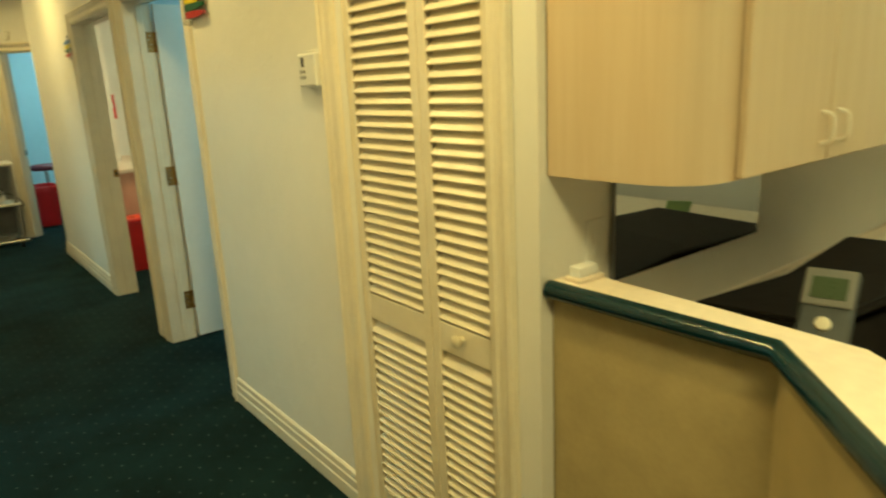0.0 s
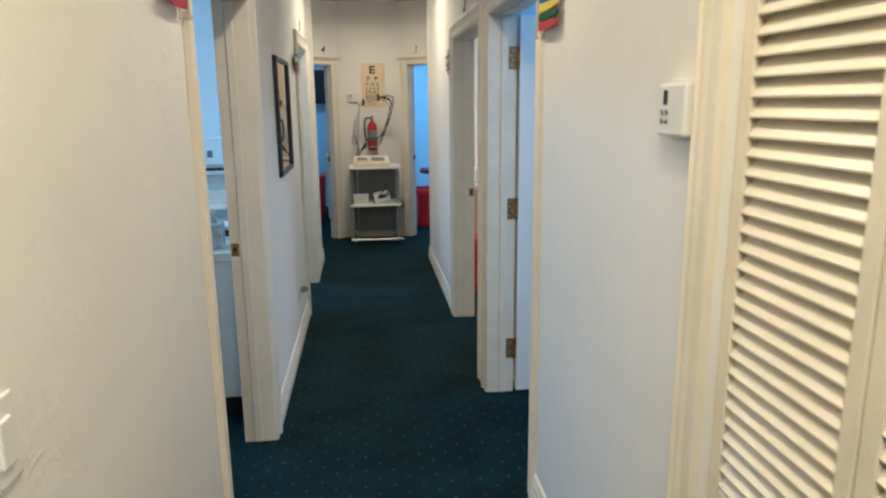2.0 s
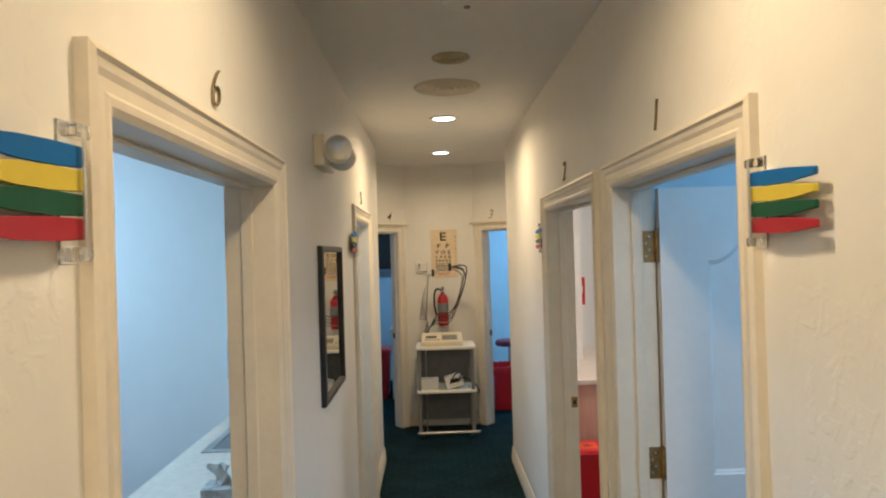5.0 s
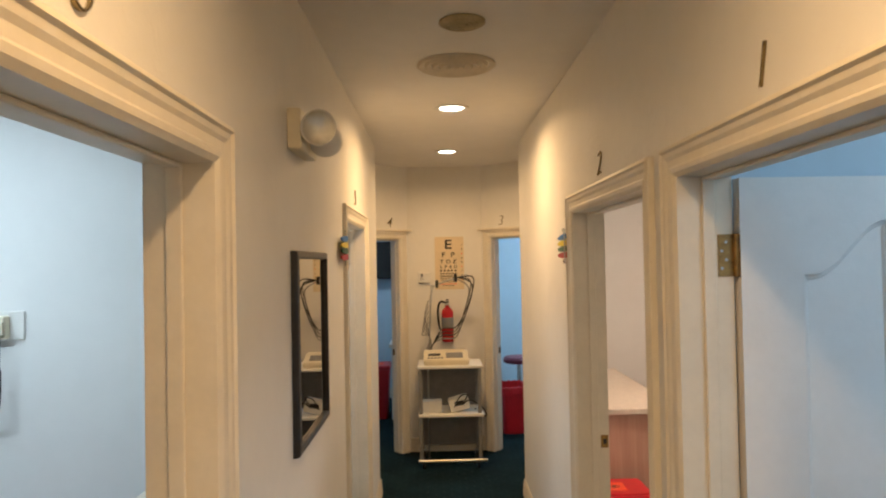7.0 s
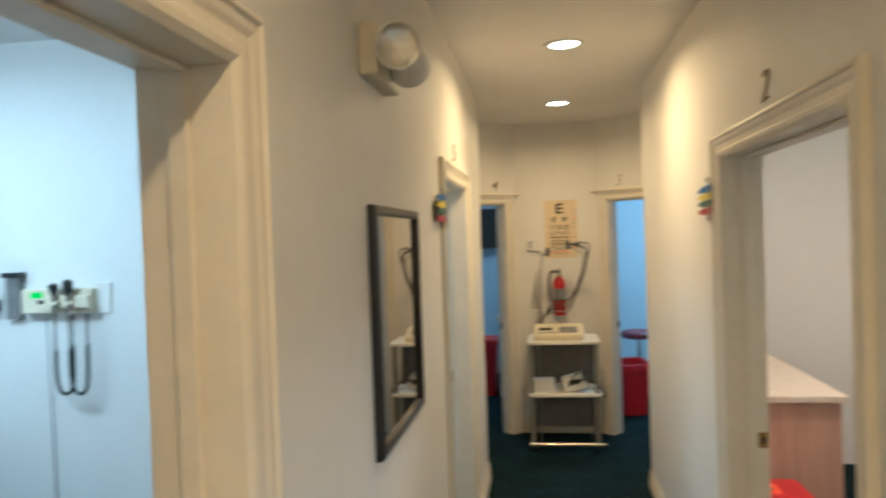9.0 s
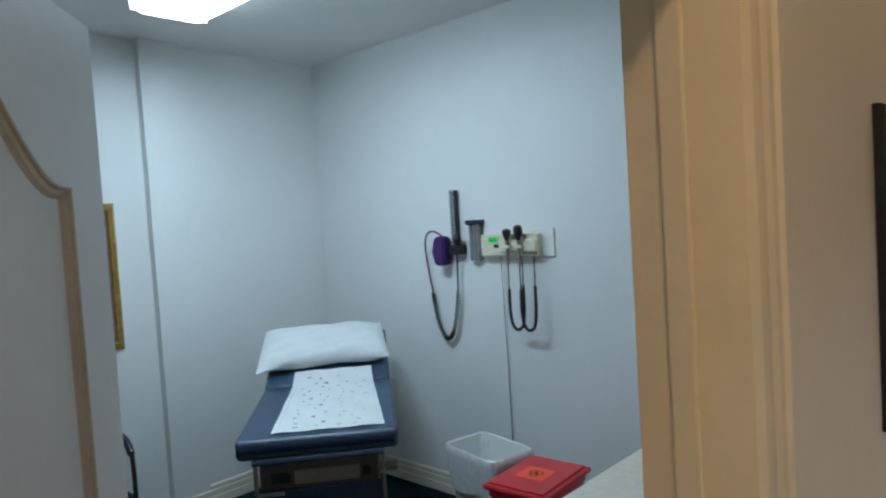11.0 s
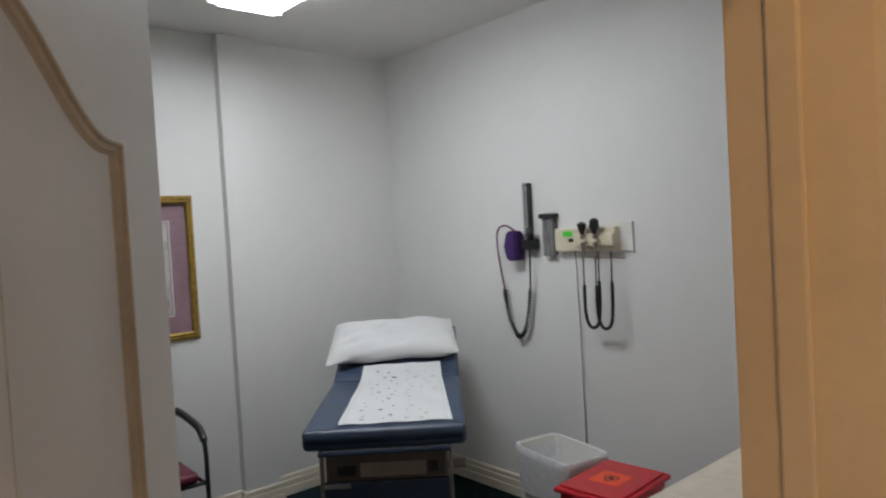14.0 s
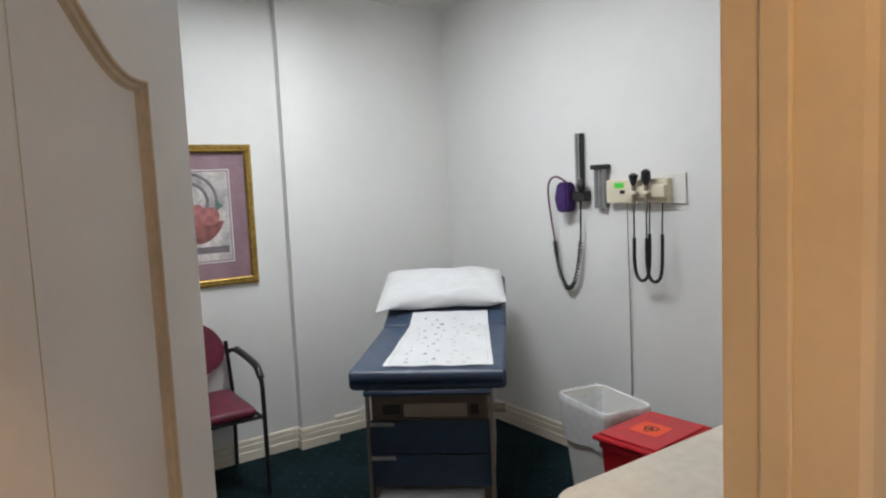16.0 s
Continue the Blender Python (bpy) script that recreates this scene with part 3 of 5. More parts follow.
# ---- corridor: room flags ----
def flag_rack(m, size=1.0, mirror=1):
    """Four coloured plastic arms on a clear bracket; local x along the wall away from the doorway, y out."""
    r = thing("room_flags", m @ Matrix.Diagonal((mirror, 1, 1, 1)), "blue, yellow, green and red plastic signal flags on a clear bracket", "signal flags", "room signal flags")
    part("bracket", bx((-0.022, 0.0, -0.090), (0.022, 0.004, 0.090), 0.002), M_CLEAR, r, "clear plastic bracket").visible_shadow = False
    for z in (-0.086, 0.068):
        part("clip", bx((-0.020, 0.004, z), (0.020, 0.026, z + 0.018), 0.004), M_CLEAR, r).visible_shadow = False
    part("pin", rod(bmesh.new(), (-0.012, 0.020, -0.08), (-0.012, 0.020, 0.08), 0.003), M_STEEL, r, smooth=40)
    for i, c in enumerate(("red", "green", "yellow", "blue")):
        z = -0.046 + i * 0.0305
        pts = [(-0.02, -0.013), (0.05, -0.0145), (0.12, -0.013), (0.205, -0.006), (0.205, 0.008), (0.12, 0.013), (0.05, 0.0145), (-0.02, 0.0145)]
        bm = bmesh.new()
        prism(bm, pts, 0.012, 0.020)
        bmesh.ops.bevel(bm, geom=list(bm.edges), offset=0.002, segments=1, affect="EDGES")
        part("flag", bm, M_FLAG[c], r, c + " plastic arm", m=pose(0, 0.010, z, 90, (1, 0.5, 1.5, 2)[i], 0) @ Matrix.Translation((0, 0, -0.016)))
    return r


flag_rack(pose(0.012, D6[0] - CW - 0.052, 1.920, 0, 0, -90))
flag_rack(pose(1.118, D1[0] - CW - 0.028, 1.911, 0, 0, 90), mirror=-1)
flag_rack(pose(0.012, D5[0] - CW - 0.010, 1.905, 0, 0, -90))
flag_rack(pose(1.118, D2[1] + CW + 0.005, 1.895, 0, 0, 90))


# ---- corridor: wall and ceiling fittings ----
def thermostat(m, w, h, d):
    t = thing("thermostat", m, "white plastic wall thermostat with a small dark display", "thermostat", "thermostats")
    part("back_plate", bx((-w * 0.56, 0, -h * 0.56), (w * 0.56, 0.006, h * 0.60), 0.002), M_WHITE, t)
    bd = part("body", bx((-w / 2, 0.006, -h / 2), (w / 2, d, h / 2), 0.006), M_WHITE, t)
    part("display", bx((w * 0.12, d - 0.001, h * 0.10), (w * 0.27, d + 0.001, h * 0.38), 0.0005), M_BLACK, bd, "dark display")
    for i in range(4):
        part("button", lathe(bmesh.new(), [(0.006, 0), (0.006, 0.003), (0.004, 0.004)], 12), M_GREY, bd, smooth=40, m=pose(w * (0.30 - 0.17 * (i % 2)), d - 0.001, h * (-0.04 - 0.17 * (i // 2)), -90, 0, 0))
    return t


thermostat(pose(1.13, 2.056, 1.592, 0, 0, 90), 0.120, 0.104, 0.036)
thermostat(pose(0.355, 8.98, 1.675, 0, 0, 180), 0.115, 0.095, 0.030)


M_REFLECTOR = material("silvered_reflector", (0.70, 0.68, 0.62), 0.30, 0.65, vary=0.12, scale=30)


def emergency_light(m):
    e = thing("emergency_light", m, "cream emergency light with two round clear lamp heads", "emergency light")
    part("housing", bx((-0.14, 0, -0.066), (0.14, 0.045, 0.066), 0.006), M_CREAM, e)
    for x, out, up, turn in ((0.118, 0.092, 0.004, -62), (-0.03, 0.094, -0.004, 95)):
        rf = part("lamp_head", lathe(bmesh.new(), [(0.004, -0.050), (0.026, -0.046), (0.045, -0.022), (0.058, 0.010), (0.060, 0.022), (0.055, 0.024), (0.050, 0.012), (0.02, -0.02), (0.004, -0.026)], 28), M_WHITE, e, "round white lamp head", smooth=40, m=pose(x, out, up, -90 - 10, 0, turn))
        part("reflector", lathe(bmesh.new(), [(0.0515, 0.018), (0.044, 0.004), (0.022, -0.012), (0.004, -0.018)], 28), M_REFLECTOR, rf, "silvered reflector", smooth=50)
        part("lens", lathe(bmesh.new(), [(0.054, 0.022), (0.052, 0.030), (0.034, 0.042), (0.010, 0.046), (0.002, 0.046)], 28), M_LENS, rf, "clear domed lens", smooth=50).visible_shadow = False
        part("bulb", lathe(bmesh.new(), [(0.006, -0.012), (0.009, 0.0), (0.007, 0.012), (0.002, 0.016)], 12), M_STEEL, rf, smooth=40)
    return e


emergency_light(pose(0, 4.715, 2.262, 0, 0, -90))

mr = thing("wall_mirror", pose(0, 4.902, 1.540, 0, 0, -90), "wall mirror in a thin black frame", "mirror")
FR = [(-0.012, 0), (-0.012, 0.022), (-0.006, 0.025), (0.010, 0.022), (0.014, 0.014), (0.014, 0)]
part("frame", sweep(bmesh.new(), [(-0.288, 0, -0.318), (-0.288, 0, 0.318), (0.288, 0, 0.318), (0.288, 0, -0.318)], FR, (0, 1, 0), closed=True), M_BLACK, mr, "thin black frame")
part("mirror_glass", bx((-0.285, 0.006, -0.315), (0.285, 0.010, 0.315)), M_MIRROR, mr, "clean mirror glass")

# the fittings at 3.10 and 1.25 are unseen additions that go with their lamps
for y, r in ((6.46, 0.085), (8.05, 0.085), (3.10, 0.085), (1.25, 0.085)):
    dl = thing("downlight", pose(0.58, y, CEIL, 180, 0, 0), "round recessed ceiling downlight, switched on", "ceiling light", "corridor downlights")
    part("trim_ring", lathe(bmesh.new(), [(r - 0.012, 0.0015), (r, 0.001), (r + 0.022, 0.002), (r + 0.018, 0.008), (r - 0.004, 0.010), (r - 0.012, 0.004)], 36, ring=True), M_WHITE, dl, "white trim ring", smooth=40)
    part("diffuser", lathe(bmesh.new(), [(0.001, 0.0016), (r - 0.012, 0.0016), (r - 0.014, 0.004), (0.001, 0.004)], 36), M_GLOW_W, dl, "glowing warm glass")

vt = thing("ceiling_vent", pose(0.58, 5.58, CEIL, 180, 0, 0), "round off-white ceiling vent, slightly stained", "ceiling vent")
for i, r in enumerate((0.185, 0.150, 0.115, 0.080, 0.045)):
    part("ring", lathe(bmesh.new(), [(r - 0.030, 0.001), (r, 0.001), (r, 0.004), (r - 0.010, 0.012 + i * 0.002), (r - 0.030, 0.005 + i * 0.002)], 40, ring=True), M_VENT2, vt, smooth=30)
sp = thing("ceiling_cover", pose(0.585, 5.01, CEIL, 180, 0, 0), "small round yellowed ceiling cover", "ceiling cover")
part("cover", lathe(bmesh.new(), [(0.002, 0.001), (0.090, 0.001), (0.090, 0.006), (0.075, 0.014), (0.002, 0.016)], 36), M_VENT, sp, smooth=40)
for i in range(3):
    part("ring", lathe(bmesh.new(), [(0.018 + i * 0.02, 0.015 - i * 0.001), (0.024 + i * 0.02, 0.015 - i * 0.001), (0.024 + i * 0.02, 0.019 - i * 0.001), (0.018 + i * 0.02, 0.019 - i * 0.001)], 30, ring=True), M_VENT, sp, smooth=40)
sd = thing("smoke_detector", pose(0.60, 4.245, CEIL, 180, 0, 0), "white round smoke detector on the ceiling", "smoke detector")
part("base", lathe(bmesh.new(), [(0.002, 0.001), (0.078, 0.001), (0.078, 0.012), (0.070, 0.016), (0.002, 0.016)], 36), M_WHITE, sd, smooth=40)
part("cap", lathe(bmesh.new(), [(0.066, 0.016), (0.062, 0.032), (0.045, 0.044), (0.002, 0.046)], 36), M_WHITE, sd, smooth=40)
part("test_button", lathe(bmesh.new(), [(0.012, 0.044), (0.011, 0.050), (0.002, 0.050)], 14), M_GREY, sd, smooth=40, m=pose(0.02, 0.01, 0))


def wall_plate(m, label, kind):
    o = thing("socket" if kind == "socket" else "light_switch", m, label, "socket" if kind == "socket" else "light switch")
    part("plate", bx((-0.037, 0, -0.060), (0.037, 0.007, 0.060), 0.003), M_WHITE, o)
    if kind == "socket":
        for z in (-0.024, 0.024):
            part("outlet", bx((-0.017, 0.006, z - 0.016), (0.017, 0.010, z + 0.016), 0.003), M_CREAM, o)
    else:
        for z in (-0.0,):
            part("rocker", bx((-0.016, 0.006, z - 0.033), (0.016, 0.013, z + 0.033), 0.003), M_WHITE, o)
    return o


wall_plate(pose(0, 5.30, 0.34, 0, 0, -90), "white wall socket with a plug in it", "socket")
pl = thing("plug", pose(0.010, 5.30, 0.364, 0, 0, -90), "dark plug in the wall socket", "plug")
part("plug_body", bx((-0.018, 0.0, -0.020), (0.018, 0.040, 0.020), 0.005), M_GREY, pl)
part("pins_cover", bx((-0.012, 0.040, -0.010), (0.012, 0.048, 0.010), 0.003), M_BLACK, pl)
wall_plate(pose(0, 1.605, 1.185, 0, 0, -90), "white light switch on the plastered wall", "switch")

# ---- end of the corridor ----
ch = thing("eye_chart", pose(0.602, 8.98, 1.812, 0, 0, 180), "yellowed paper eye test chart with black letters", "eye chart")
part("sheet", bx((-0.140, 0, -0.255), (0.140, 0.003, 0.255)), M_PAPER, ch)
for text, size, z, step in (("E", 0.123, 0.139, 0.1), ("F P", 0.064, 0.060, 0.090), ("T O Z", 0.050, -0.003, 0.062), ("L P E D", 0.040, -0.050, 0.045)):
    row = text.split()
    for i, c in enumerate(row):
        letters(c, size, ch, pose(0.012 + ((len(row) - 1) / 2 - i) * step, 0.0032, z, 90, 0, 180) @ Matrix.Diagonal((1.2, 1.0, 1, 1)), M_INK, "letter", bold=size * 0.02)
for n, w, z in ((5, 0.020, -0.082), (6, 0.016, -0.110), (7, 0.013, -0.152), (8, 0.011, -0.170), (8, 0.009, -0.186), (8, 0.008, -0.222)):
    for i in range(n):
        x = 0.012 + (i - (n - 1) / 2) * w * 1.75
        part("letter_bar", bx((x - w / 2, 0.003, z), (x + w / 2, 0.0038, z + w * 0.85)), M_INK, ch)
part("colour_bar", bx((-0.070, 0.003, -0.132), (0.094, 0.0038, -0.123)), M_INK, ch)
part("colour_bar", bx((-0.070, 0.003, -0.206), (0.094, 0.0038, -0.200)), M_ORANGE, ch)
for i in range(9):
    part("line_number", bx((-0.125, 0.003, 0.17 - i * 0.042), (-0.117, 0.0038, 0.182 - i * 0.042)), M_ORANGE if i % 3 == 2 else M_INK, ch)

ex = thing("fire_extinguisher", pose(0.572, 8.895, 1.058), "red fire extinguisher hanging on the end wall", "fire extinguisher")
part("cylinder", lathe(bmesh.new(), [(0.004, 0.002), (0.048, 0.0), (0.056, 0.010), (0.057, 0.27), (0.050, 0.305), (0.028, 0.330), (0.018, 0.336), (0.018, 0.350), (0.002, 0.350)], 32), M_EXT, ex, smooth=40)
lb = lathe(bmesh.new(), [(0.0575, 0.13), (0.0580, 0.131), (0.0580, 0.235), (0.0570, 0.236), (0.0570, 0.13)], 32, ring=True)
part("label_band", lb, M_GREY, ex, "pale instruction band", smooth=40)
part("valve", lathe(bmesh.new(), [(0.016, 0.350), (0.020, 0.356), (0.016, 0.385), (0.002, 0.388)], 18), M_STEEL, ex, smooth=40)
part("handle", bx((-0.014, -0.085, 0.380), (0.014, 0.010, 0.390), 0.003), M_BLACK, ex)
part("lever", bx((-0.012, -0.090, 0.395), (0.012, 0.010, 0.402), 0.002, m=pose(0, 0, 0, -8, 0, 0)), M_BLACK, ex)
part("gauge", lathe(bmesh.new(), [(0.014, 0), (0.014, 0.010), (0.002, 0.011)], 16), M_WHITE, ex, smooth=40, m=pose(0.018, -0.006, 0.368, 90, 0, 0))
part("hose", tube(bmesh.new(), bend([(-0.010, 0, 0.372), (-0.060, 0, 0.385), (-0.088, -0.005, 0.33), (-0.088, -0.01, 0.22), (-0.072, -0.015, 0.12)]), 0.010), M_BLACK, ex, "black rubber hose", smooth=50)
part("hanger", bx((-0.020, 0.056, 0.20), (0.020, 0.083, 0.36), 0.002), M_STEEL, ex)

ct = thing("medical_cart", pose(0.575, 8.575, 0), "grey steel trolley with three shelves on castors", "trolley")
for x in (-0.26, 0.26):
    for y in (-0.16, 0.19):
        part("post", bx((x - 0.017, y - 0.017, 0.07), (x + 0.017, y + 0.017, 0.879), 0.004), M_GREY, ct)
for z, lab in ((0.88, "white top shelf"), (0.455, "white middle shelf")):
    part("shelf", bx((-0.285, -0.20, z), (0.295, 0.22, z + 0.028), 0.008), M_WHITE, ct, lab)
part("base_bar", tube(bmesh.new(), bend([(-0.262, 0.18, 0.075), (-0.262, -0.16, 0.075), (-0.245, -0.19, 0.075), (0.28, -0.19, 0.075), (0.29, -0.19, 0.075)], 4), 0.015), M_STEEL, ct, smooth=50)
for i in range(44):
    z = 0.13 + i * 0.017
    if abs(z - 0.468) > 0.022:
        part("mesh_wire", bx((-0.246, 0.185, z), (0.246, 0.191, z + 0.006)), M_GREY, ct)
part("mesh_back", bx((-0.246, 0.194, 0.115), (0.246, 0.198, 0.875)), M_GREY, ct, "grey mesh back")
for x in (-0.24, 0.24):
    for y in (-0.155, 0.185):
        w = part("castor", rod(bmesh.new(), (x - 0.010, y, 0.032), (x + 0.010, y, 0.032), 0.032, seg=20), M_BLACK, ct, smooth=40)
        part("castor_fork", bx((x - 0.016, y - 0.010, 0.038), (x + 0.016, y + 0.012, 0.074), 0.003), M_STEEL, w)

ec = thing("ecg_machine", pose(0.545, 8.535, 0.908), "cream tabletop heart monitor with a sloping panel", "heart monitor")
bm = bmesh.new()
prism(bm, [(-0.13, 0), (0.16, 0), (0.16, 0.105), (0.06, 0.108), (-0.13, 0.045)], -0.20, 0.20, m=Matrix(((0, 0, 1, 0), (1, 0, 0, 0), (0, 1, 0, 0), (0, 0, 0, 1))))
bmesh.ops.bevel(bm, geom=list(bm.edges), offset=0.008, segments=2, affect="EDGES")
eb = part("casing_body", bm, M_CREAM, ec)
SL = pose(0, -0.035, 0.0785, 18, 0, 0)
part("screen", bx((0.0, -0.055, -0.002), (0.15, 0.045, 0.004), 0.002, m=SL), M_GREY, eb, "grey display")
part("paper_slot", bx((-0.16, -0.010, -0.002), (-0.05, 0.030, 0.005), 0.002, m=SL), M_BLACK, eb)
for i in range(5):
    part("key", bx((-0.165 + i * 0.03, -0.065, -0.002), (-0.145 + i * 0.03, -0.045, 0.006), 0.002, m=SL), M_GREY, eb)

arm = thing("cable_arm", pose(0.375, 8.740, 0.0) @ Matrix.Diagonal((0.92, 1, 1.012, 1)), "jointed steel arm carrying grey patient cables beside the trolley", "cable arm")
part("pole", tube(bmesh.new(), [(0.0, 0, 0.0), (0.005, 0, 0.8), (0.025, 0, 1.18), (0.045, 0, 1.47), (0.06, 0, 1.57)], 0.009), M_STEEL, arm, smooth=40)
part("joint", rod(bmesh.new(), (0.06, -0.018, 1.57), (0.06, 0.018, 1.57), 0.020), M_STEEL, arm, smooth=40)
part("boom", tube(bmesh.new(), [(0.06, 0, 1.57), (0.12, 0, 1.60), (0.24, -0.01, 1.635), (0.42, -0.02, 1.68)], 0.008), M_STEEL, arm, smooth=40)
part("clamp", bx((0.095, -0.02, 1.565), (0.125, 0.02, 1.635), 0.006), M_BLACK, arm)
part("clamp", bx((0.285, -0.03, 1.615), (0.315, 0.015, 1.69), 0.006), M_BLACK, arm)
for k, (dx, sag) in enumerate(((0.0, 0.0), (0.015, 0.03), (-0.02, 0.06), (0.03, -0.03))):
    part("cable", tube(bmesh.new(), bend([(0.30 + dx, -0.02, 1.66), (0.45 + dx, -0.04, 1.62 - sag), (0.40 + dx, -0.06, 1.40 - sag), (0.30, -0.06, 1.18 - sag), (0.16, -0.05, 1.16 - sag), (0.06, -0.03, 1.05), (-0.02 + dx, -0.02, 0.93)], 6), 0.0058, 6), M_BLACK if k != 2 else M_GREY, arm, smooth=50)
for k in range(5):
    part("lead", tube(bmesh.new(), bend([(0.02, 0, 1.45 - 0.05 * k), (-0.02 - 0.008 * k, -0.03, 1.30 - 0.04 * k), (0.03, -0.03, 1.12), (-0.03 + 0.02 * k, -0.03, 0.95)], 5), 0.004, 6), M_GREY, arm, smooth=50)

bx1 = thing("supply_box", pose(0.42, 8.515, 0.483), "small white carton of supplies on the trolley shelf", "carton")
part("carton", bx((-0.09, -0.06, 0), (0.08, 0.06, 0.10), 0.004), M_SHEET, bx1)
part("flap", bx((-0.05, -0.065, 0.10), (0.08, 0.02, 0.106), 0.002, m=pose(0, 0, 0, 0, -4, 0)), M_SHEET, bx1)
pr = thing("handheld_device", pose(0.66, 8.515, 0.483), "white handheld device with a coiled dark lead", "medical device")
part("device_body", bx((-0.08, -0.06, 0.0), (0.10, 0.06, 0.12), 0.012, m=pose(0, 0, 0.01, 0, -14, 0)), M_WHITE, pr)
part("window", bx((-0.03, -0.063, 0.05), (0.05, -0.059, 0.09), 0.002, m=pose(0, 0, 0.01, 0, -14, 0)), M_BLACK, pr)
part("lead", tube(bmesh.new(), bend([(-0.06, -0.05, 0.02), (0.0, -0.075, 0.14), (0.07, -0.075, 0.155), (0.02, -0.08, 0.07), (0.09, -0.07, 0.11), (0.20, -0.05, 0.04), (0.24, -0.02, -0.04), (0.21, 0.03, -0.05), (0.14, 0.04, 0.01)], 6), 0.006, 6), M_BLACK, pr, smooth=50)

# ---- reception counter ----
cn = thing("reception_counter", pose(0, 0, 0), "laminate reception counter with a dark green bullnose rail", "counter")
EDGE = [(1.158, 1.062), (1.163, 0.53), (0.92, 0.288), (0.36, -0.28)]
INNER = [(1.27, 1.062), (1.245, 0.68), (1.228, 0.41), (1.08, 0.20), (0.52, -0.36)]
part("front_panel", prism(bmesh.new(), [(x + 0.012, y) for x, y in EDGE] + [(x + 0.05, y - 0.02) for x, y in EDGE[::-1]], 0.0, 1.038), M_PANEL, cn, "olive-beige laminate front")
part("ledge", prism(bmesh.new(), [(x + 0.010, y) for x, y in EDGE] + INNER[::-1], 1.039, 1.073, bevel=0.003), M_LAM, cn, "pale speckled laminate ledge")
part("rail", tube(bmesh.new(), [(x - 0.004, y - 0.004, 1.054) for x, y in EDGE], 0.022, 16), M_GREEN, cn, "glossy dark green rail", smooth=50)
part("rail_cap", lathe(bmesh.new(), [(0.002, -0.010), (0.016, -0.008), (0.022, 0.0), (0.002, 0.001)], 16), M_GREEN, cn, smooth=50, m=pose(1.154, 1.056, 1.054, 90, 0, 0))
part("desk_top", bx((1.33, -1.2, 0.72), (3.6, 1.060, 0.76), 0.004), M_LAM, cn, "pale laminate desk top behind the ledge")
part("desk_pedestal", bx((1.40, -1.1, 0.0), (1.85, 1.04, 0.718), 0.004), M_PANEL, cn)
part("back_splash", bx((1.33, 1.048, 0.762), (3.6, 1.062, 0.86), 0.002), M_LAM, cn)

uc = thing("wall_cabinet", pose(0, 0, 0), "washed maple wall cabinet with a rounded end above the counter", "cabinet")
pts = [(1.155, 1.062), (1.157, 0.86), (1.163, 0.805), (1.178, 0.762), (1.202, 0.730), (1.236, 0.710), (1.280, 0.702), (3.4, 0.700), (3.4, 1.062)]
part("carcass", prism(bmesh.new(), pts, 1.321, 2.30), M_MAPLE, uc, smooth=30)
for i in range(5):
    x0 = 1.300 + i * 0.364
    dr = part("cabinet_door", bx((x0, 0.681, 1.326), (x0 + 0.360, 0.699, 2.295), 0.003), M_MAPLE, uc)
    xh = x0 + (0.322 if i % 2 == 0 else 0.038)
    part("handle", tube(bmesh.new(), bend([(xh, 0.681, 1.365), (xh, 0.660, 1.373), (xh, 0.655, 1.400), (xh, 0.660, 1.427), (xh, 0.681, 1.435)], 5), 0.005), M_TRIM, dr, "cream bow handle", smooth=50)

cm = thing("counter_mirror", pose(0, 1.062, 0), "frameless wall mirror under the cabinet", "mirror")
part("mirror_glass", bx((1.390, -0.006, 1.020), (2.12, 0.0, 1.310)), M_MIRROR, cm)
part("edge_strip", bx((1.381, -0.010, 1.016), (1.3895, 0.0, 1.312), 0.001), M_GREY, cm)
wall_plate(pose(1.325, 1.065, 1.135, 0, 0, 180), "cream light switch on the wall by the counter", "switch")
hd = thing("card_holder", pose(1.222, 1.01, 1.073), "small clear card holder on the counter ledge", "card holder")
part("tray", bx((-0.04, -0.025, 0), (0.045, 0.03, 0.010), 0.003), M_LAM, hd)
part("cards", bx((-0.03, -0.012, 0.010), (0.035, 0.020, 0.034), 0.002), M_SHEET, hd)

M_MATTE = material("matte_black_plastic", (0.010, 0.009, 0.008), 0.7, vary=0.2, scale=20, spec=0.15)
pt = thing("printer", pose(2.22, 0.62, 0.76, 0, 0, 6), "black office printer on the desk", "printer")
part("printer_body", bx((-0.30, -0.30, 0.0), (0.34, 0.30, 0.15), 0.02), M_MATTE, pt)
part("lid", bx((-0.29, -0.28, 0.152), (0.33, 0.29, 0.195), 0.016), M_MATTE, pt)
part("output_tray", bx((-0.18, -0.38, 0.06), (0.18, -0.28, 0.075), 0.004), M_GREY, pt)
part("control_strip", bx((-0.22, -0.306, 0.09), (0.22, -0.299, 0.12), 0.002), M_GREY, pt)
lt = thing("laptop", pose(1.78, 0.720, 0.76, 0, 0, -8), "black closed laptop standing on a riser on the desk", "laptop")
part("riser", bx((-0.20, -0.12, 0.0), (0.20, 0.12, 0.17), 0.004), M_MATTE, lt)
part("base", bx((-0.245, -0.16, 0.141), (0.245, 0.16, 0.158), 0.004, m=pose(0, 0, 0.044, -7, 0, 0)), M_MATTE, lt)
part("lid", bx((-0.245, -0.16, 0.159), (0.245, 0.16, 0.170), 0.004, m=pose(0, 0, 0.044, -7, 0, 0)), M_MATTE, lt)
tm = thing("desk_terminal", pose(1.47, 0.575, 0.76, 0, 0, -66), "grey desk terminal with a pale green display", "terminal")
M_SLATE = material("slate_plastic", (0.042, 0.050, 0.052), 0.5, vary=0.1, scale=20)
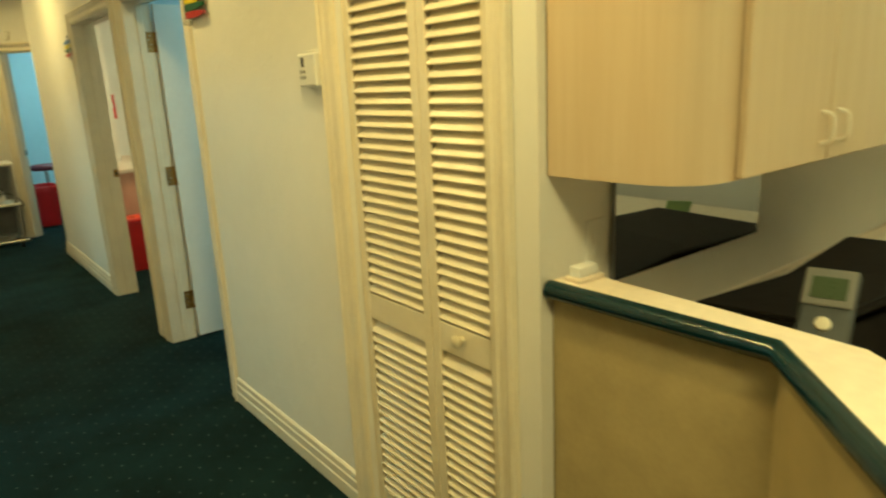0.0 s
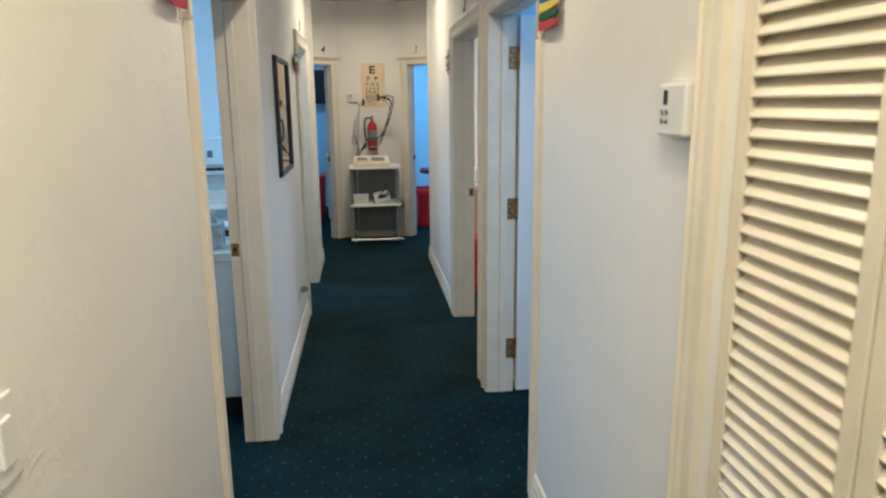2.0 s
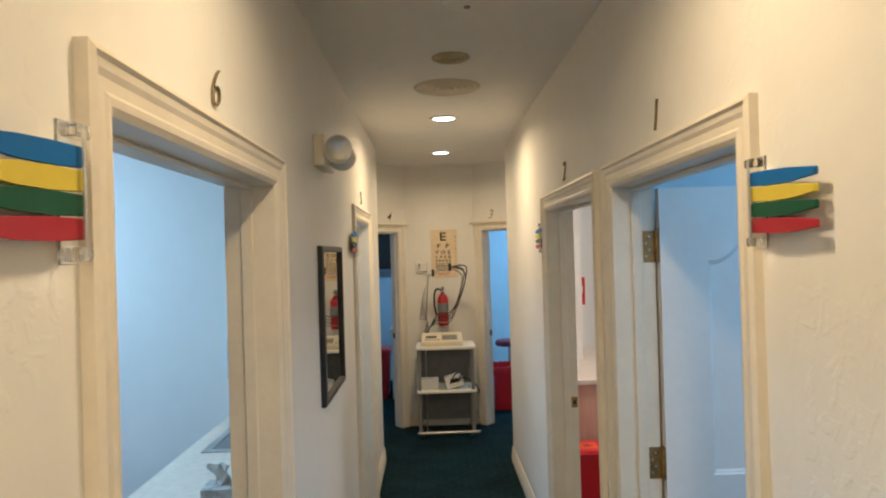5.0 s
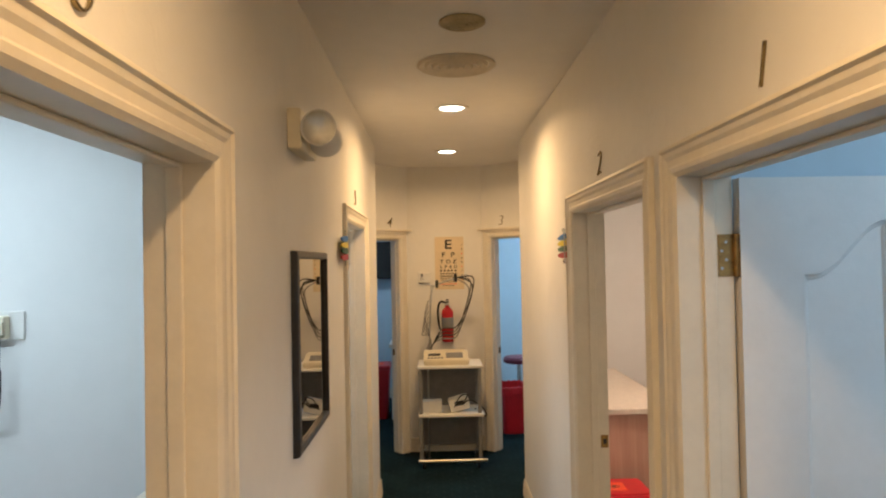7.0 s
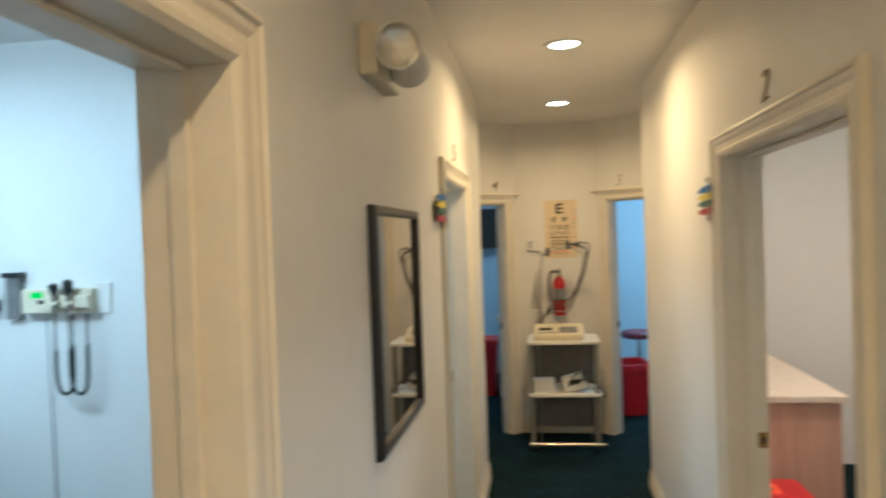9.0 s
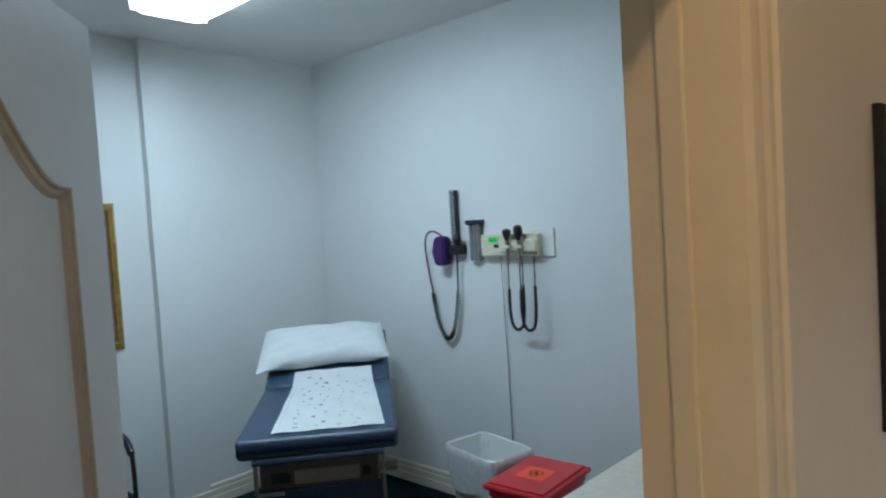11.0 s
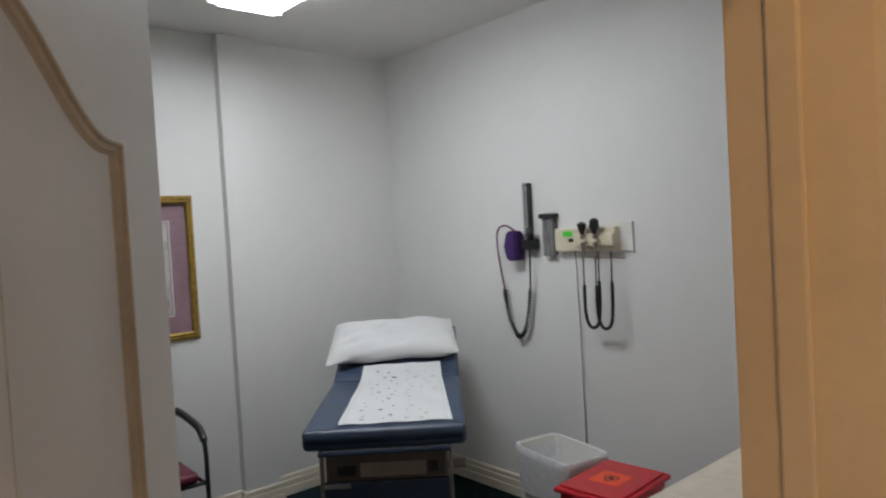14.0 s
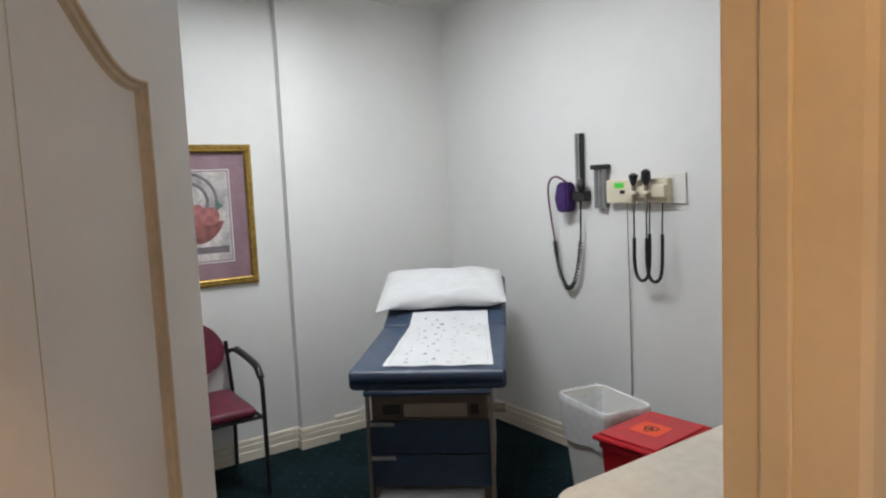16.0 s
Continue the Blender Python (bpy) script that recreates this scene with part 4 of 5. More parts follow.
TT = pose(0.0, 0, 0.275, 50, 0, -10) @ Matrix.Scale(0.94, 4)
part("stand", bx((-0.05, -0.03, 0.0), (0.05, 0.09, 0.22), 0.01), M_SLATE, tm)
tb = part("terminal_body", bx((-0.055, -0.09, -0.015), (0.055, 0.10, 0.015), 0.010, m=TT), M_SLATE, tm)
part("bezel", bx((-0.052, 0.005, 0.014), (0.052, 0.097, 0.022), 0.004, m=TT), material("silver_plastic", (0.17, 0.17, 0.155), 0.45), tb)
part("display", bx((-0.036, 0.022, 0.0225), (0.036, 0.075, 0.0245), 0.001, m=TT), M_LCD, tb, "pale green display")
part("button", lathe(bmesh.new(), [(0.017, 0.014), (0.015, 0.022), (0.002, 0.024)], 18, m=TT @ pose(0.0, -0.035, 0)), M_CREAM, tb, smooth=40)
gp = thing("paper_stack", pose(2.78, 0.30, 0.76), "green and white papers standing on the desk", "papers")
part("green_sheet", bx((-0.06, 0, 0.0), (0.06, 0.004, 0.20), m=pose(0, 0, 0, -18, 6, 30)), M_GREENPAPER, gp)
part("white_sheets", bx((-0.24, -0.12, 0.0), (0.02, 0.08, 0.035), 0.002), M_SHEET, gp)


# ---- shared furniture ----
def bin_body(w, d, h, taper, wall_t, bm=None):
    """An open tapered bin with real wall thickness."""
    bm = bm or bmesh.new()

    def ring(k, z, inset):
        r, pts = 0.03, []
        a, b = w / 2 * k - inset, d / 2 * k - inset
        for sx, sy, s in ((1, 1, 0), (-1, 1, 1), (-1, -1, 2), (1, -1, 3)):
            for i in range(4):
                t = (s + i / 3) * math.pi / 2
                pts.append((sx * (a - r) + r * math.cos(t), sy * (b - r) + r * math.sin(t), z))
        return [bm.verts.new(p) for p in pts]
    rings = [ring(taper, 0, 0), ring(1, h - 0.03, 0), ring(1.04, h - 0.028, 0), ring(1.04, h, 0), ring(1.0, h, wall_t), ring(taper, 0.02, wall_t)]
    for p, q in zip(rings, rings[1:]):
        for i in range(len(p)):
            bm.faces.new((p[i], p[(i + 1) % len(p)], q[(i + 1) % len(p)], q[i]))
    bm.faces.new(rings[0])
    bm.faces.new(rings[-1])
    return bm


def hazard_bin(m, label, lid=True, liner=False, tall=1.0):
    b = thing("waste_bin", m @ Matrix.Diagonal((1, 1, tall, 1)), label, "waste bin", "red waste bins")
    part("bin_body", bin_body(0.28, 0.38, 0.58, 0.80, 0.006), M_RED, b, smooth=35)
    if lid:
        bm = bx((-0.160, -0.210, 0.585), (0.160, 0.210, 0.612), 0.010)
        box(bm, (-0.140, -0.190, 0.612), (0.140, 0.190, 0.622), 0.006)
        ld = part("lid", bm, M_RED, b, "flat red lid")
        part("sticker", bx((-0.075, -0.075, 0.6225), (0.065, 0.06, 0.6235)), M_ORANGE, ld, "orange warning sticker")
        for i in range(3):
            t = i * 2 * math.pi / 3 + 0.5
            part("warning_mark", lathe(bmesh.new(), [(0.014, 0), (0.020, 0), (0.020, 0.0008), (0.014, 0.0008)], 16, ring=True), M_INK, ld, m=pose(-0.005 + 0.016 * math.cos(t), -0.008 + 0.016 * math.sin(t), 0.6236))
    if liner:
        bm = bmesh.new()
        n = 48
        rows = []
        for z, k in ((0.50, 1.07), (0.55, 1.10), (0.588, 1.07), (0.592, 0.98), (0.55, 0.93), (0.40, 0.86)):
            rows.append([bm.verts.new((0.15 * k * max(-1, min(1, 1.35 * math.cos(2 * math.pi * i / n))) * (1 + 0.02 * math.sin(7 * i)), 0.20 * k * max(-1, min(1, 1.35 * math.sin(2 * math.pi * i / n))) * (1 + 0.02 * math.cos(5 * i)), z + 0.008 * math.sin(i * 2.4))) for i in range(n)])
        for p, q in zip(rows, rows[1:]):
            for i in range(n):
                bm.faces.new((p[i], p[(i + 1) % n], q[(i + 1) % n], q[i]))
        part("liner", bm, M_RED, b, "red plastic bag folded over the rim", smooth=60)
    return b


def ceiling_fitting(x, y, mat, turn=0, z=CEIL):
    f = thing("ceiling_light", pose(x, y, z, 0, 0, turn), "wraparound fluorescent ceiling light with a white diffuser", "ceiling light", "room ceiling lights")
    part("tray", bx((-0.62, -0.20, -0.030), (0.62, 0.20, -0.001), 0.004), M_WHITE, f)
    bm = bmesh.new()
    prof = [(-0.195, -0.031), (-0.185, -0.070), (-0.14, -0.092), (0.14, -0.092), (0.185, -0.070), (0.195, -0.031)]
    prism(bm, prof, -0.60, 0.60, m=Matrix(((0, 0, 1, 0), (1, 0, 0, 0), (0, 1, 0, 0), (0, 0, 0, 1))))
    part("diffuser", bm, mat, f, "glowing diffuser")
    for s in (-1, 1):
        part("end_cap", bx((s * 0.601, -0.195, -0.085), (s * 0.618, 0.195, -0.0305), 0.004), M_WHITE, f)
    return f


ceiling_fitting(-2.27, 4.58, M_GLOW_6, z=CEIL6)
# added fittings, out of view, to carry the lamps of rooms 1 to 5
for x, y in ((2.7, 3.2), (-1.5, 7.2), (-1.1, 10.3), (2.2, 10.3)):
    ceiling_fitting(x, y, M_GLOW_C)
ceiling_fitting(2.7, 6.2, M_GLOW_W)
# added out of view for the desk lamp
ceiling_fitting(2.4, -0.3, M_GLOW_W)
ceiling_fitting(0.2, -0.5, M_GLOW_W, 90)

# ---- room 6: examination table, set across the corner ----
TAB = pose(-2.03, 4.655, 0, 0, 0, 49.5)
tb = thing("examination_table", TAB, "navy vinyl examination table with a drawer base, head end raised", "examination table")


def slab(bm, w, y0, y1, za, zb, thick, r=0.025):
    """A padded slab across x, from y0 at height za to y1 at height zb."""
    ang = math.degrees(math.atan2(zb - za, y1 - y0))
    ln = math.hypot(zb - za, y1 - y0)
    return box(bm, (-w / 2, 0, -thick), (w / 2, ln, 0), r, m=pose(0, y0, za, ang, 0, 0), seg=4)


M_PAD = material("blue_vinyl", (0.040, 0.066, 0.118), 0.40, vary=0.12, scale=16, bump=0.25, bump_scale=220)
M_UMBER = material("brown_steel", (0.085, 0.066, 0.052), 0.45, vary=0.12, scale=10)
bm = bmesh.new()
slab(bm, 0.68, 0.0, 0.86, 0.83, 0.842, 0.092)
part("seat_pad", bm, M_PAD, tb, "navy vinyl pad", smooth=40)
bm = bmesh.new()
slab(bm, 0.68, 0.850, 1.42, 0.843, 1.035, 0.085)
part("back_pad", bm, M_PAD, tb, "navy vinyl raised back pad", smooth=40)
part("front_roll", rod(bmesh.new(), (-0.325, 0.02, 0.795), (0.325, 0.02, 0.795), 0.035, seg=18), M_NAVY, tb, smooth=40)
part("paper_bar", tube(bmesh.new(), [(-0.27, -0.015, 0.735), (0.27, -0.015, 0.735)], 0.012), M_NAVY, tb, smooth=40)
part("base_body", bx((-0.255, 0.05, 0.05), (0.255, 1.20, 0.752), 0.006), M_TAUPE, tb, "taupe steel base")
part("plinth", bx((-0.25, 0.12, 0.0), (0.25, 1.15, 0.05)), M_BLACK, tb)
part("top_rail", bx((-0.262, 0.030, 0.715), (0.262, 0.050, 0.748), 0.003), M_CREAM, tb)
bar = part("step_slot", bx((-0.245, 0.044, 0.60), (0.245, 0.052, 0.705), 0.003), M_UMBER, tb, "dark recess for the footrest")
part("footrest_edge", bx((-0.11, 0.036, 0.612), (0.165, 0.0445, 0.672), 0.003), M_TAUPE, bar)
for x0, x1 in ((-0.205, -0.125), (0.178, 0.215)):
    part("latch", bx((x0, 0.035, 0.622), (x1, 0.0445, 0.666), 0.004), M_BLACK, bar)
for z0, z1 in ((0.455, 0.598), (0.305, 0.447)):
    dr = part("drawer", bx((-0.260, 0.022, z0), (0.260, 0.048, z1), 0.005), M_NAVY, tb, "navy drawer front")
    part("drawer_pull", bx((-0.258, 0.014, z1 - 0.020), (-0.150, 0.0225, z1 - 0.004), 0.002), M_STEEL, dr)
for s in (-1, 1):
    part("side_rail", bx((s * 0.261, 0.03, 0.06), (s * 0.276, 0.06, 0.75), 0.003), M_TAUPE, tb)
part("step", bx((-0.225, -0.17, 0.09), (0.225, 0.05, 0.292), 0.008), M_GREY, tb, "grey pull-out step")
part("stirrup_knob", rod(bmesh.new(), (0.256, 0.10, 0.63), (0.33, 0.10, 0.63), 0.020), M_TAUPE, tb, smooth=40)

pp = thing("table_paper", TAB, "white printed paper sheet lying on the table", "paper sheet")
rng = random.Random(5)
bm = bmesh.new()
NX, NY = 10, 18


def sheet_edge(f, u):
    """Across the sheet, which narrows a little towards the head: f along it from 0 to 1, u across it from -1 to 1."""
    return 0.045 - 0.017 * f + u * (0.24 - 0.03 * f)


def sheet_z(y):
    j = (y - 0.045) / 0.92 * 18
    return 0.836 + 0.012 * j / 18 + 0.016 * max(0, j - 15)


grid = [[bm.verts.new((sheet_edge(j / NY, 2 * i / NX - 1), 0.045 + 0.92 * j / NY, sheet_z(0.045 + 0.92 * j / NY) + 0.0022 * math.sin(i * 1.7 + j * 0.9))) for i in range(NX + 1)] for j in range(NY + 1)]
for j in range(NY):
    for i in range(NX):
        bm.faces.new((grid[j][i], grid[j][i + 1], grid[j + 1][i + 1], grid[j + 1][i]))
sh = part("sheet", bm, M_SHEET, pp, smooth=60)
INKS = [material("blue_print", (0.19, 0.29, 0.43), 0.7), material("green_print", (0.44, 0.54, 0.46), 0.7), material("grey_print", (0.48, 0.49, 0.50), 0.7), material("navy_print", (0.09, 0.12, 0.21), 0.7)]
for k in range(52):
    i, j = k % 4, k // 4
    x, y = 0.045 - 0.150 + i * 0.088 + (0.026 if j % 2 else 0) + rng.uniform(-0.022, 0.022), 0.085 + j * 0.066 + rng.uniform(-0.014, 0.014)
    if abs(x - 0.045) > 0.18:
        continue
    r = rng.uniform(0.005, 0.0125)
    pts = [(r * (1 + 0.5 * math.sin(3 * t + k)) * math.cos(t), r * 0.7 * (1 + 0.4 * math.cos(2 * t + k)) * math.sin(t)) for t in [q * math.pi / 5 for q in range(10)]]
    part("printed_mark", prism(bmesh.new(), pts, 0, 0.0006), INKS[k * 7 % 4], sh, m=pose(x, y, sheet_z(y) + 0.0032, 17 if y > 0.812 else 0.7, 0, 0) @ pose(0, 0, 0, 0, 0, rng.uniform(0, 360)))
for u in (-0.91, 0.91):
    for q in range(20):
        y = 0.06 + q * 0.037
        x = sheet_edge((y - 0.045) / 0.92, u)
        part("border_dash", bx((x - 0.0015, y, sheet_z(y) + 0.0016), (x + 0.0015, y + 0.010, sheet_z(y) + 0.0028)), INKS[2], sh)

pw = thing("pillow", TAB @ pose(-0.012, 1.118, 0.998, 20, 0, 2), "white paper-covered pillow at the raised head end", "pillow")
bm = bmesh.new()
NX, NY = 28, 18
for side in (1, -1):
    g = []
    for j in range(NY + 1):
        row = []
        for i in range(NX + 1):
            u, v = i / NX * 2 - 1, j / NY * 2 - 1
            puff = max(0, (1 - u ** 4)) ** 0.6 * max(0, (1 - v ** 4)) ** 0.6
            z = side * 0.060 * puff + (0.006 * math.sin(u * 9 + v * 4) + 0.005 * math.sin(v * 13 - u * 6)) * puff
            lift = max(0, -v) ** 1.5 * (0.085 * (1 - math.exp(-2.2 * (u + 1))) - 0.025 * max(0, u) + 0.008 * math.sin(u * 8.5))
            row.append(bm.verts.new((0.355 * u * (1 - 0.03 * v) - 0.012, 0.235 * v + lift + 0.006 * math.sin(u * 5), z)))
        g.append(row)
    for j in range(NY):
        for i in range(NX):
            bm.faces.new((g[j][i], g[j][i + 1], g[j + 1][i + 1], g[j + 1][i]))
bmesh.ops.remove_doubles(bm, verts=bm.verts, dist=0.0008)
part("pillow_case", bm, M_SHEET, pw, smooth=60)

# ---- room 6: wall instruments ----
WB = 5.98
GROW = Matrix.Diagonal((1.06, 1.0, 1.06, 1))
gz = thing("wall_plate", pose(-1.733, WB, 1.538, 0, 0, 180), "white steel mounting plate behind the instruments", "mounting plate")
part("plate", bx((-0.055, 0, -0.075), (0.09, 0.012, 0.075), 0.003), M_WHITE, gz)
dg = thing("diagnostic_station", pose(-1.929, WB, 1.527, 0, 0, 180) @ GROW, "cream wall diagnostic station with two black instrument heads on cords", "diagnostic station")
part("station_body", bx((-0.165, 0.002, -0.055), (0.20, 0.052, 0.060), 0.008), M_CREAM, dg)
part("upper_lip", bx((-0.165, 0.052, -0.030), (0.055, 0.075, 0.030), 0.006), M_CREAM, dg)
part("green_label", bx((0.085, 0.052, 0.018), (0.145, 0.0535, 0.045)), material("green_label", (0.10, 0.80, 0.08), 0.5), dg, "bright green label")
part("dark_window", bx((0.08, 0.052, -0.010), (0.110, 0.0535, 0.008)), M_BLACK, dg)
for x, hh in ((-0.004, 0.050), (-0.076, 0.066)):
    ins = part("cradle", bx((x - 0.020, 0.075, -0.012), (x + 0.020, 0.105, 0.004), 0.004), M_CREAM, dg)
    part("handle", rod(bmesh.new(), (x, 0.092, -0.10), (x, 0.092, 0.030), 0.007, 0.010), M_TAUPE, dg, "dull metal instrument handle", smooth=40)
    hd = lathe(bmesh.new(), [(0.010, 0.0), (0.014, 0.012), (0.020 if hh < 0.06 else 0.024, 0.030), (0.024 if hh < 0.06 else 0.022, hh), (0.010, hh + 0.010), (0.002, hh + 0.011)], 18)
    part("instrument_head", hd, M_BLACK, dg, smooth=40, m=pose(x, 0.092, 0.028))
    part("cord", tube(bmesh.new(), bend([(x, 0.092, -0.10), (x + 0.004, 0.088, -0.20), (x + 0.006, 0.085, -0.33), (x - 0.006, 0.085, -0.40), (x - 0.036, 0.085, -0.425), (x - 0.066, 0.080, -0.40), (x - 0.074, 0.075, -0.32), (x - 0.072, 0.070, -0.18), (x - 0.068, 0.060, -0.055)], 7), 0.0035, 6), M_BLACK, dg, smooth=50)
    part("coiled_cord", tube(bmesh.new(), bend([(x + 0.005, 0.086, -0.22), (x + 0.006, 0.085, -0.33), (x - 0.006, 0.085, -0.40), (x - 0.036, 0.085, -0.425), (x - 0.066, 0.080, -0.40), (x - 0.074, 0.075, -0.32), (x - 0.072, 0.070, -0.20)], 7), 0.0085, 8), M_BLACK, dg, smooth=50)
part("power_cord", tube(bmesh.new(), bend([(0.085, 0.03, -0.055), (0.088, 0.02, -0.30), (0.092, 0.010, -0.70), (0.094, 0.008, -1.15), (0.096, 0.012, -1.44)], 6), 0.0028, 6), M_GREY, dg, smooth=50)
sp = thing("specula_holder", pose(-2.200, WB, 1.553, 0, 0, 180) @ GROW, "smoky plastic dispenser tube of disposable tips", "tip dispenser")
part("back_plate", bx((-0.040, 0, -0.10), (0.040, 0.008, 0.10), 0.002), M_GREY, sp)
for x in (-0.026, 0.0, 0.026):
    part("tube", rod(bmesh.new(), (x, 0.026, -0.105), (x, 0.026, 0.095), 0.0135, seg=14), M_GREY, sp, "translucent grey tube", smooth=40)
part("cap", bx((-0.050, 0.0, 0.092), (0.050, 0.050, 0.116), 0.005), M_BLACK, sp)
bp = thing("blood_pressure_gauge", pose(-2.351, WB, 1.490, 0, 0, 180) @ GROW, "black wall blood pressure gauge, white scale, purple cuff", "blood pressure gauge")
part("scale_body", bx((-0.020, 0.004, 0.0), (0.020, 0.040, 0.345), 0.004), M_BLACK, bp)
sc = part("scale_strip", bx((-0.016, 0.040, 0.02), (0.016, 0.0415, 0.345)), M_BLACK, bp, "black scale strip with white marks")
part("glass_tube", bx((-0.004, 0.0416, 0.02), (0.004, 0.047, 0.345), 0.001), M_GREY, sc)
for i in range(20):
    part("scale_mark", bx((-0.015, 0.0416, 0.030 + i * 0.016), (-0.005, 0.0424, 0.037 + i * 0.016)), M_SHEET, sc)
    part("scale_mark", bx((0.005, 0.0416, 0.030 + i * 0.016), (0.015, 0.0424, 0.037 + i * 0.016)), M_SHEET, sc)
part("bracket", bx((-0.060, 0.002, -0.010), (0.035, 0.055, 0.045), 0.008), M_BLACK, bp)
M_PURPLE = material("purple_cuff", (0.055, 0.018, 0.13), 0.75, vary=0.15, scale=40, bump=0.3, bump_scale=200)
cuff = bmesh.new()
prism(cuff, [(0.045, -0.05), (0.050, -0.065), (0.125, -0.070), (0.145, -0.045), (0.148, 0.01), (0.142, 0.065), (0.125, 0.095), (0.055, 0.092), (0.045, 0.07)], 0.008, 0.085, m=Matrix(((0.86, 0, 0, 0.006), (0, 0, 1, 0), (0, 1, 0, 0), (0, 0, 0, 1))))
bmesh.ops.bevel(cuff, geom=list(cuff.edges), offset=0.010, segments=2, affect="EDGES")
part("cuff", cuff, M_PURPLE, bp, "folded purple cuff", smooth=40)
part("bulb", lathe(bmesh.new(), [(0.004, -0.03), (0.018, -0.02), (0.024, 0.005), (0.016, 0.035), (0.005, 0.045)], 16), M_BLACK, bp, "black rubber bulb", smooth=50, m=pose(-0.035, 0.055, 0.065))
part("hose", tube(bmesh.new(), bend([(0.06, 0.06, 0.09), (0.13, 0.07, 0.125), (0.195, 0.06, 0.10), (0.215, 0.05, 0.02), (0.205, 0.04, -0.12), (0.188, 0.035, -0.23)], 7), 0.0055, 8), material("pink_hose", (0.16, 0.05, 0.10), 0.5), bp, "thin purple hose", smooth=50)
part("hose", tube(bmesh.new(), bend([(-0.015, 0.04, -0.01), (-0.012, 0.04, -0.10), (-0.004, 0.035, -0.22)], 6), 0.005, 8), M_BLACK, bp, smooth=50)
axis = bend([(0.188, 0.035, -0.23), (0.178, 0.035, -0.31), (0.150, 0.035, -0.42), (0.098, 0.035, -0.485), (0.045, 0.035, -0.44), (0.012, 0.035, -0.33), (-0.004, 0.035, -0.22)], 30)
coil = []
for i, p in enumerate(axis):
    t = i / (len(axis) - 1)
    d = (axis[min(i + 1, len(axis) - 1)] - axis[max(i - 1, 0)]).normalized()
    s = d.cross(Vector((0, 1, 0))).normalized()
    ph = i * 1.35
    coil.append(p + 0.011 * (math.cos(ph) * s + math.sin(ph) * Vector((0, 1, 0))))
part("coiled_hose", tube(bmesh.new(), coil, 0.0045, 6), M_BLACK, bp, "black coiled hose", smooth=60)

# ---- room 6: bins, worktop, basin, dispenser ----
wb = thing("waste_basket", pose(-1.868, 5.565, 0, 0, 0, -12), "white plastic waste basket with a clear liner", "waste basket")
part("basket", bin_body(0.39, 0.26, 0.54, 0.70, 0.005), M_WHITE, wb, smooth=35)
bm = bmesh.new()
rows, n = [], 60
for z, k in ((0.33, 0.965), (0.44, 1.035), (0.50, 1.055), (0.538, 1.07), (0.546, 1.03), (0.50, 0.94), (0.30, 0.84)):
    rows.append([bm.verts.new((0.195 * k * max(-1, min(1, 1.3 * math.cos(2 * math.pi * i / n))), 0.13 * k * max(-1, min(1, 1.3 * math.sin(2 * math.pi * i / n))), z + (0.015 * math.sin(i * 0.42) if z < 0.4 else 0.004 * math.sin(i * 2.7)))) for i in range(n)])
for p, q in zip(rows, rows[1:]):
    for i in range(n):
        bm.faces.new((p[i], p[(i + 1) % n], q[(i + 1) % n], q[i]))
M_FILM = material("plastic_film", (0.76, 0.77, 0.78), 0.25, vary=0.06, scale=30, bump=0.7, bump_scale=26)
part("liner", bm, M_FILM, wb, "thin white plastic liner over the rim", smooth=60)
hazard_bin(pose(-1.475, 5.43, 0, 0, 0, 4), "red waste bin with a flat lid and orange warning sticker", tall=0.855)


def worktop(name, m, length, depth, mat_base, label, radius=0.28):
    """A base cabinet with a round-ended top; local x along its length from the free end, y from the wall."""
    c = thing(name, m, label, "cabinet")
    bd = part("cabinet_body", bx((0.03, 0.01, 0.09), (length, depth - 0.045, 0.840), 0.003), mat_base, c)
    part("plinth", bx((0.05, 0.01, 0.0), (length, depth - 0.10, 0.09)), M_BLACK, c)
    n = max(2, round((length - 0.1) / 0.48))
    for i in range(n):
        a = 0.04 + (length - 0.05) * i / n
        dr = part("cabinet_door", bx((a + 0.003, depth - 0.045, 0.10), (a + (length - 0.05) / n - 0.003, depth - 0.027, 0.83), 0.003), mat_base, bd)
        part("handle", tube(bmesh.new(), bend([(a + 0.05, depth - 0.027, 0.66), (a + 0.05, depth - 0.003, 0.68), (a + 0.05, depth - 0.003, 0.74), (a + 0.05, depth - 0.027, 0.76)], 4), 0.005), M_STEEL, dr, smooth=50)
    pts = [(length, 0.0), (0.0, 0.0)] + [(radius - radius * math.cos(t), depth - radius + radius * math.sin(t)) for t in [i * math.pi / 16 for i in range(9)]] + [(length, depth)]
    part("top", prism(bmesh.new(), pts, 0.842, 0.880, bevel=0.004), M_LAM, c, "pale speckled laminate top")
    return c


wt = worktop("base_cabinet", pose(-0.147, 4.155, 0, 0, 0, 90), 1.82, 0.640, M_WHITE, "white base cabinet with a pale laminate worktop", 0.07)
part("back_splash", bx((0.0, 0.002, 0.881), (1.82, 0.016, 0.975), 0.002), M_LAM, wt)
part("end_splash", bx((1.804, 0.017, 0.881), (1.82, 0.625, 0.975), 0.002), M_LAM, wt)
snk = thing("basin", pose(-0.47, 5.40, 0.881), "stainless steel basin with a tap set in the worktop", "basin")
bm = sweep(bmesh.new(), [(-0.20, -0.22, 0), (-0.20, 0.22, 0), (0.20, 0.22, 0), (0.20, -0.22, 0)], [(-0.02, 0), (-0.02, 0.006), (0.02, 0.006), (0.02, 0)], (0, 0, 1), closed=True)
part("rim", bm, M_STEEL, snk)
# no hollow here: a flat plate whose grey holds the bowl's shade
part("bowl", bx((-0.19, -0.21, 0.0005), (0.19, 0.21, 0.0025)), M_GREY, snk, "flat grey plate coloured as the shaded bowl")
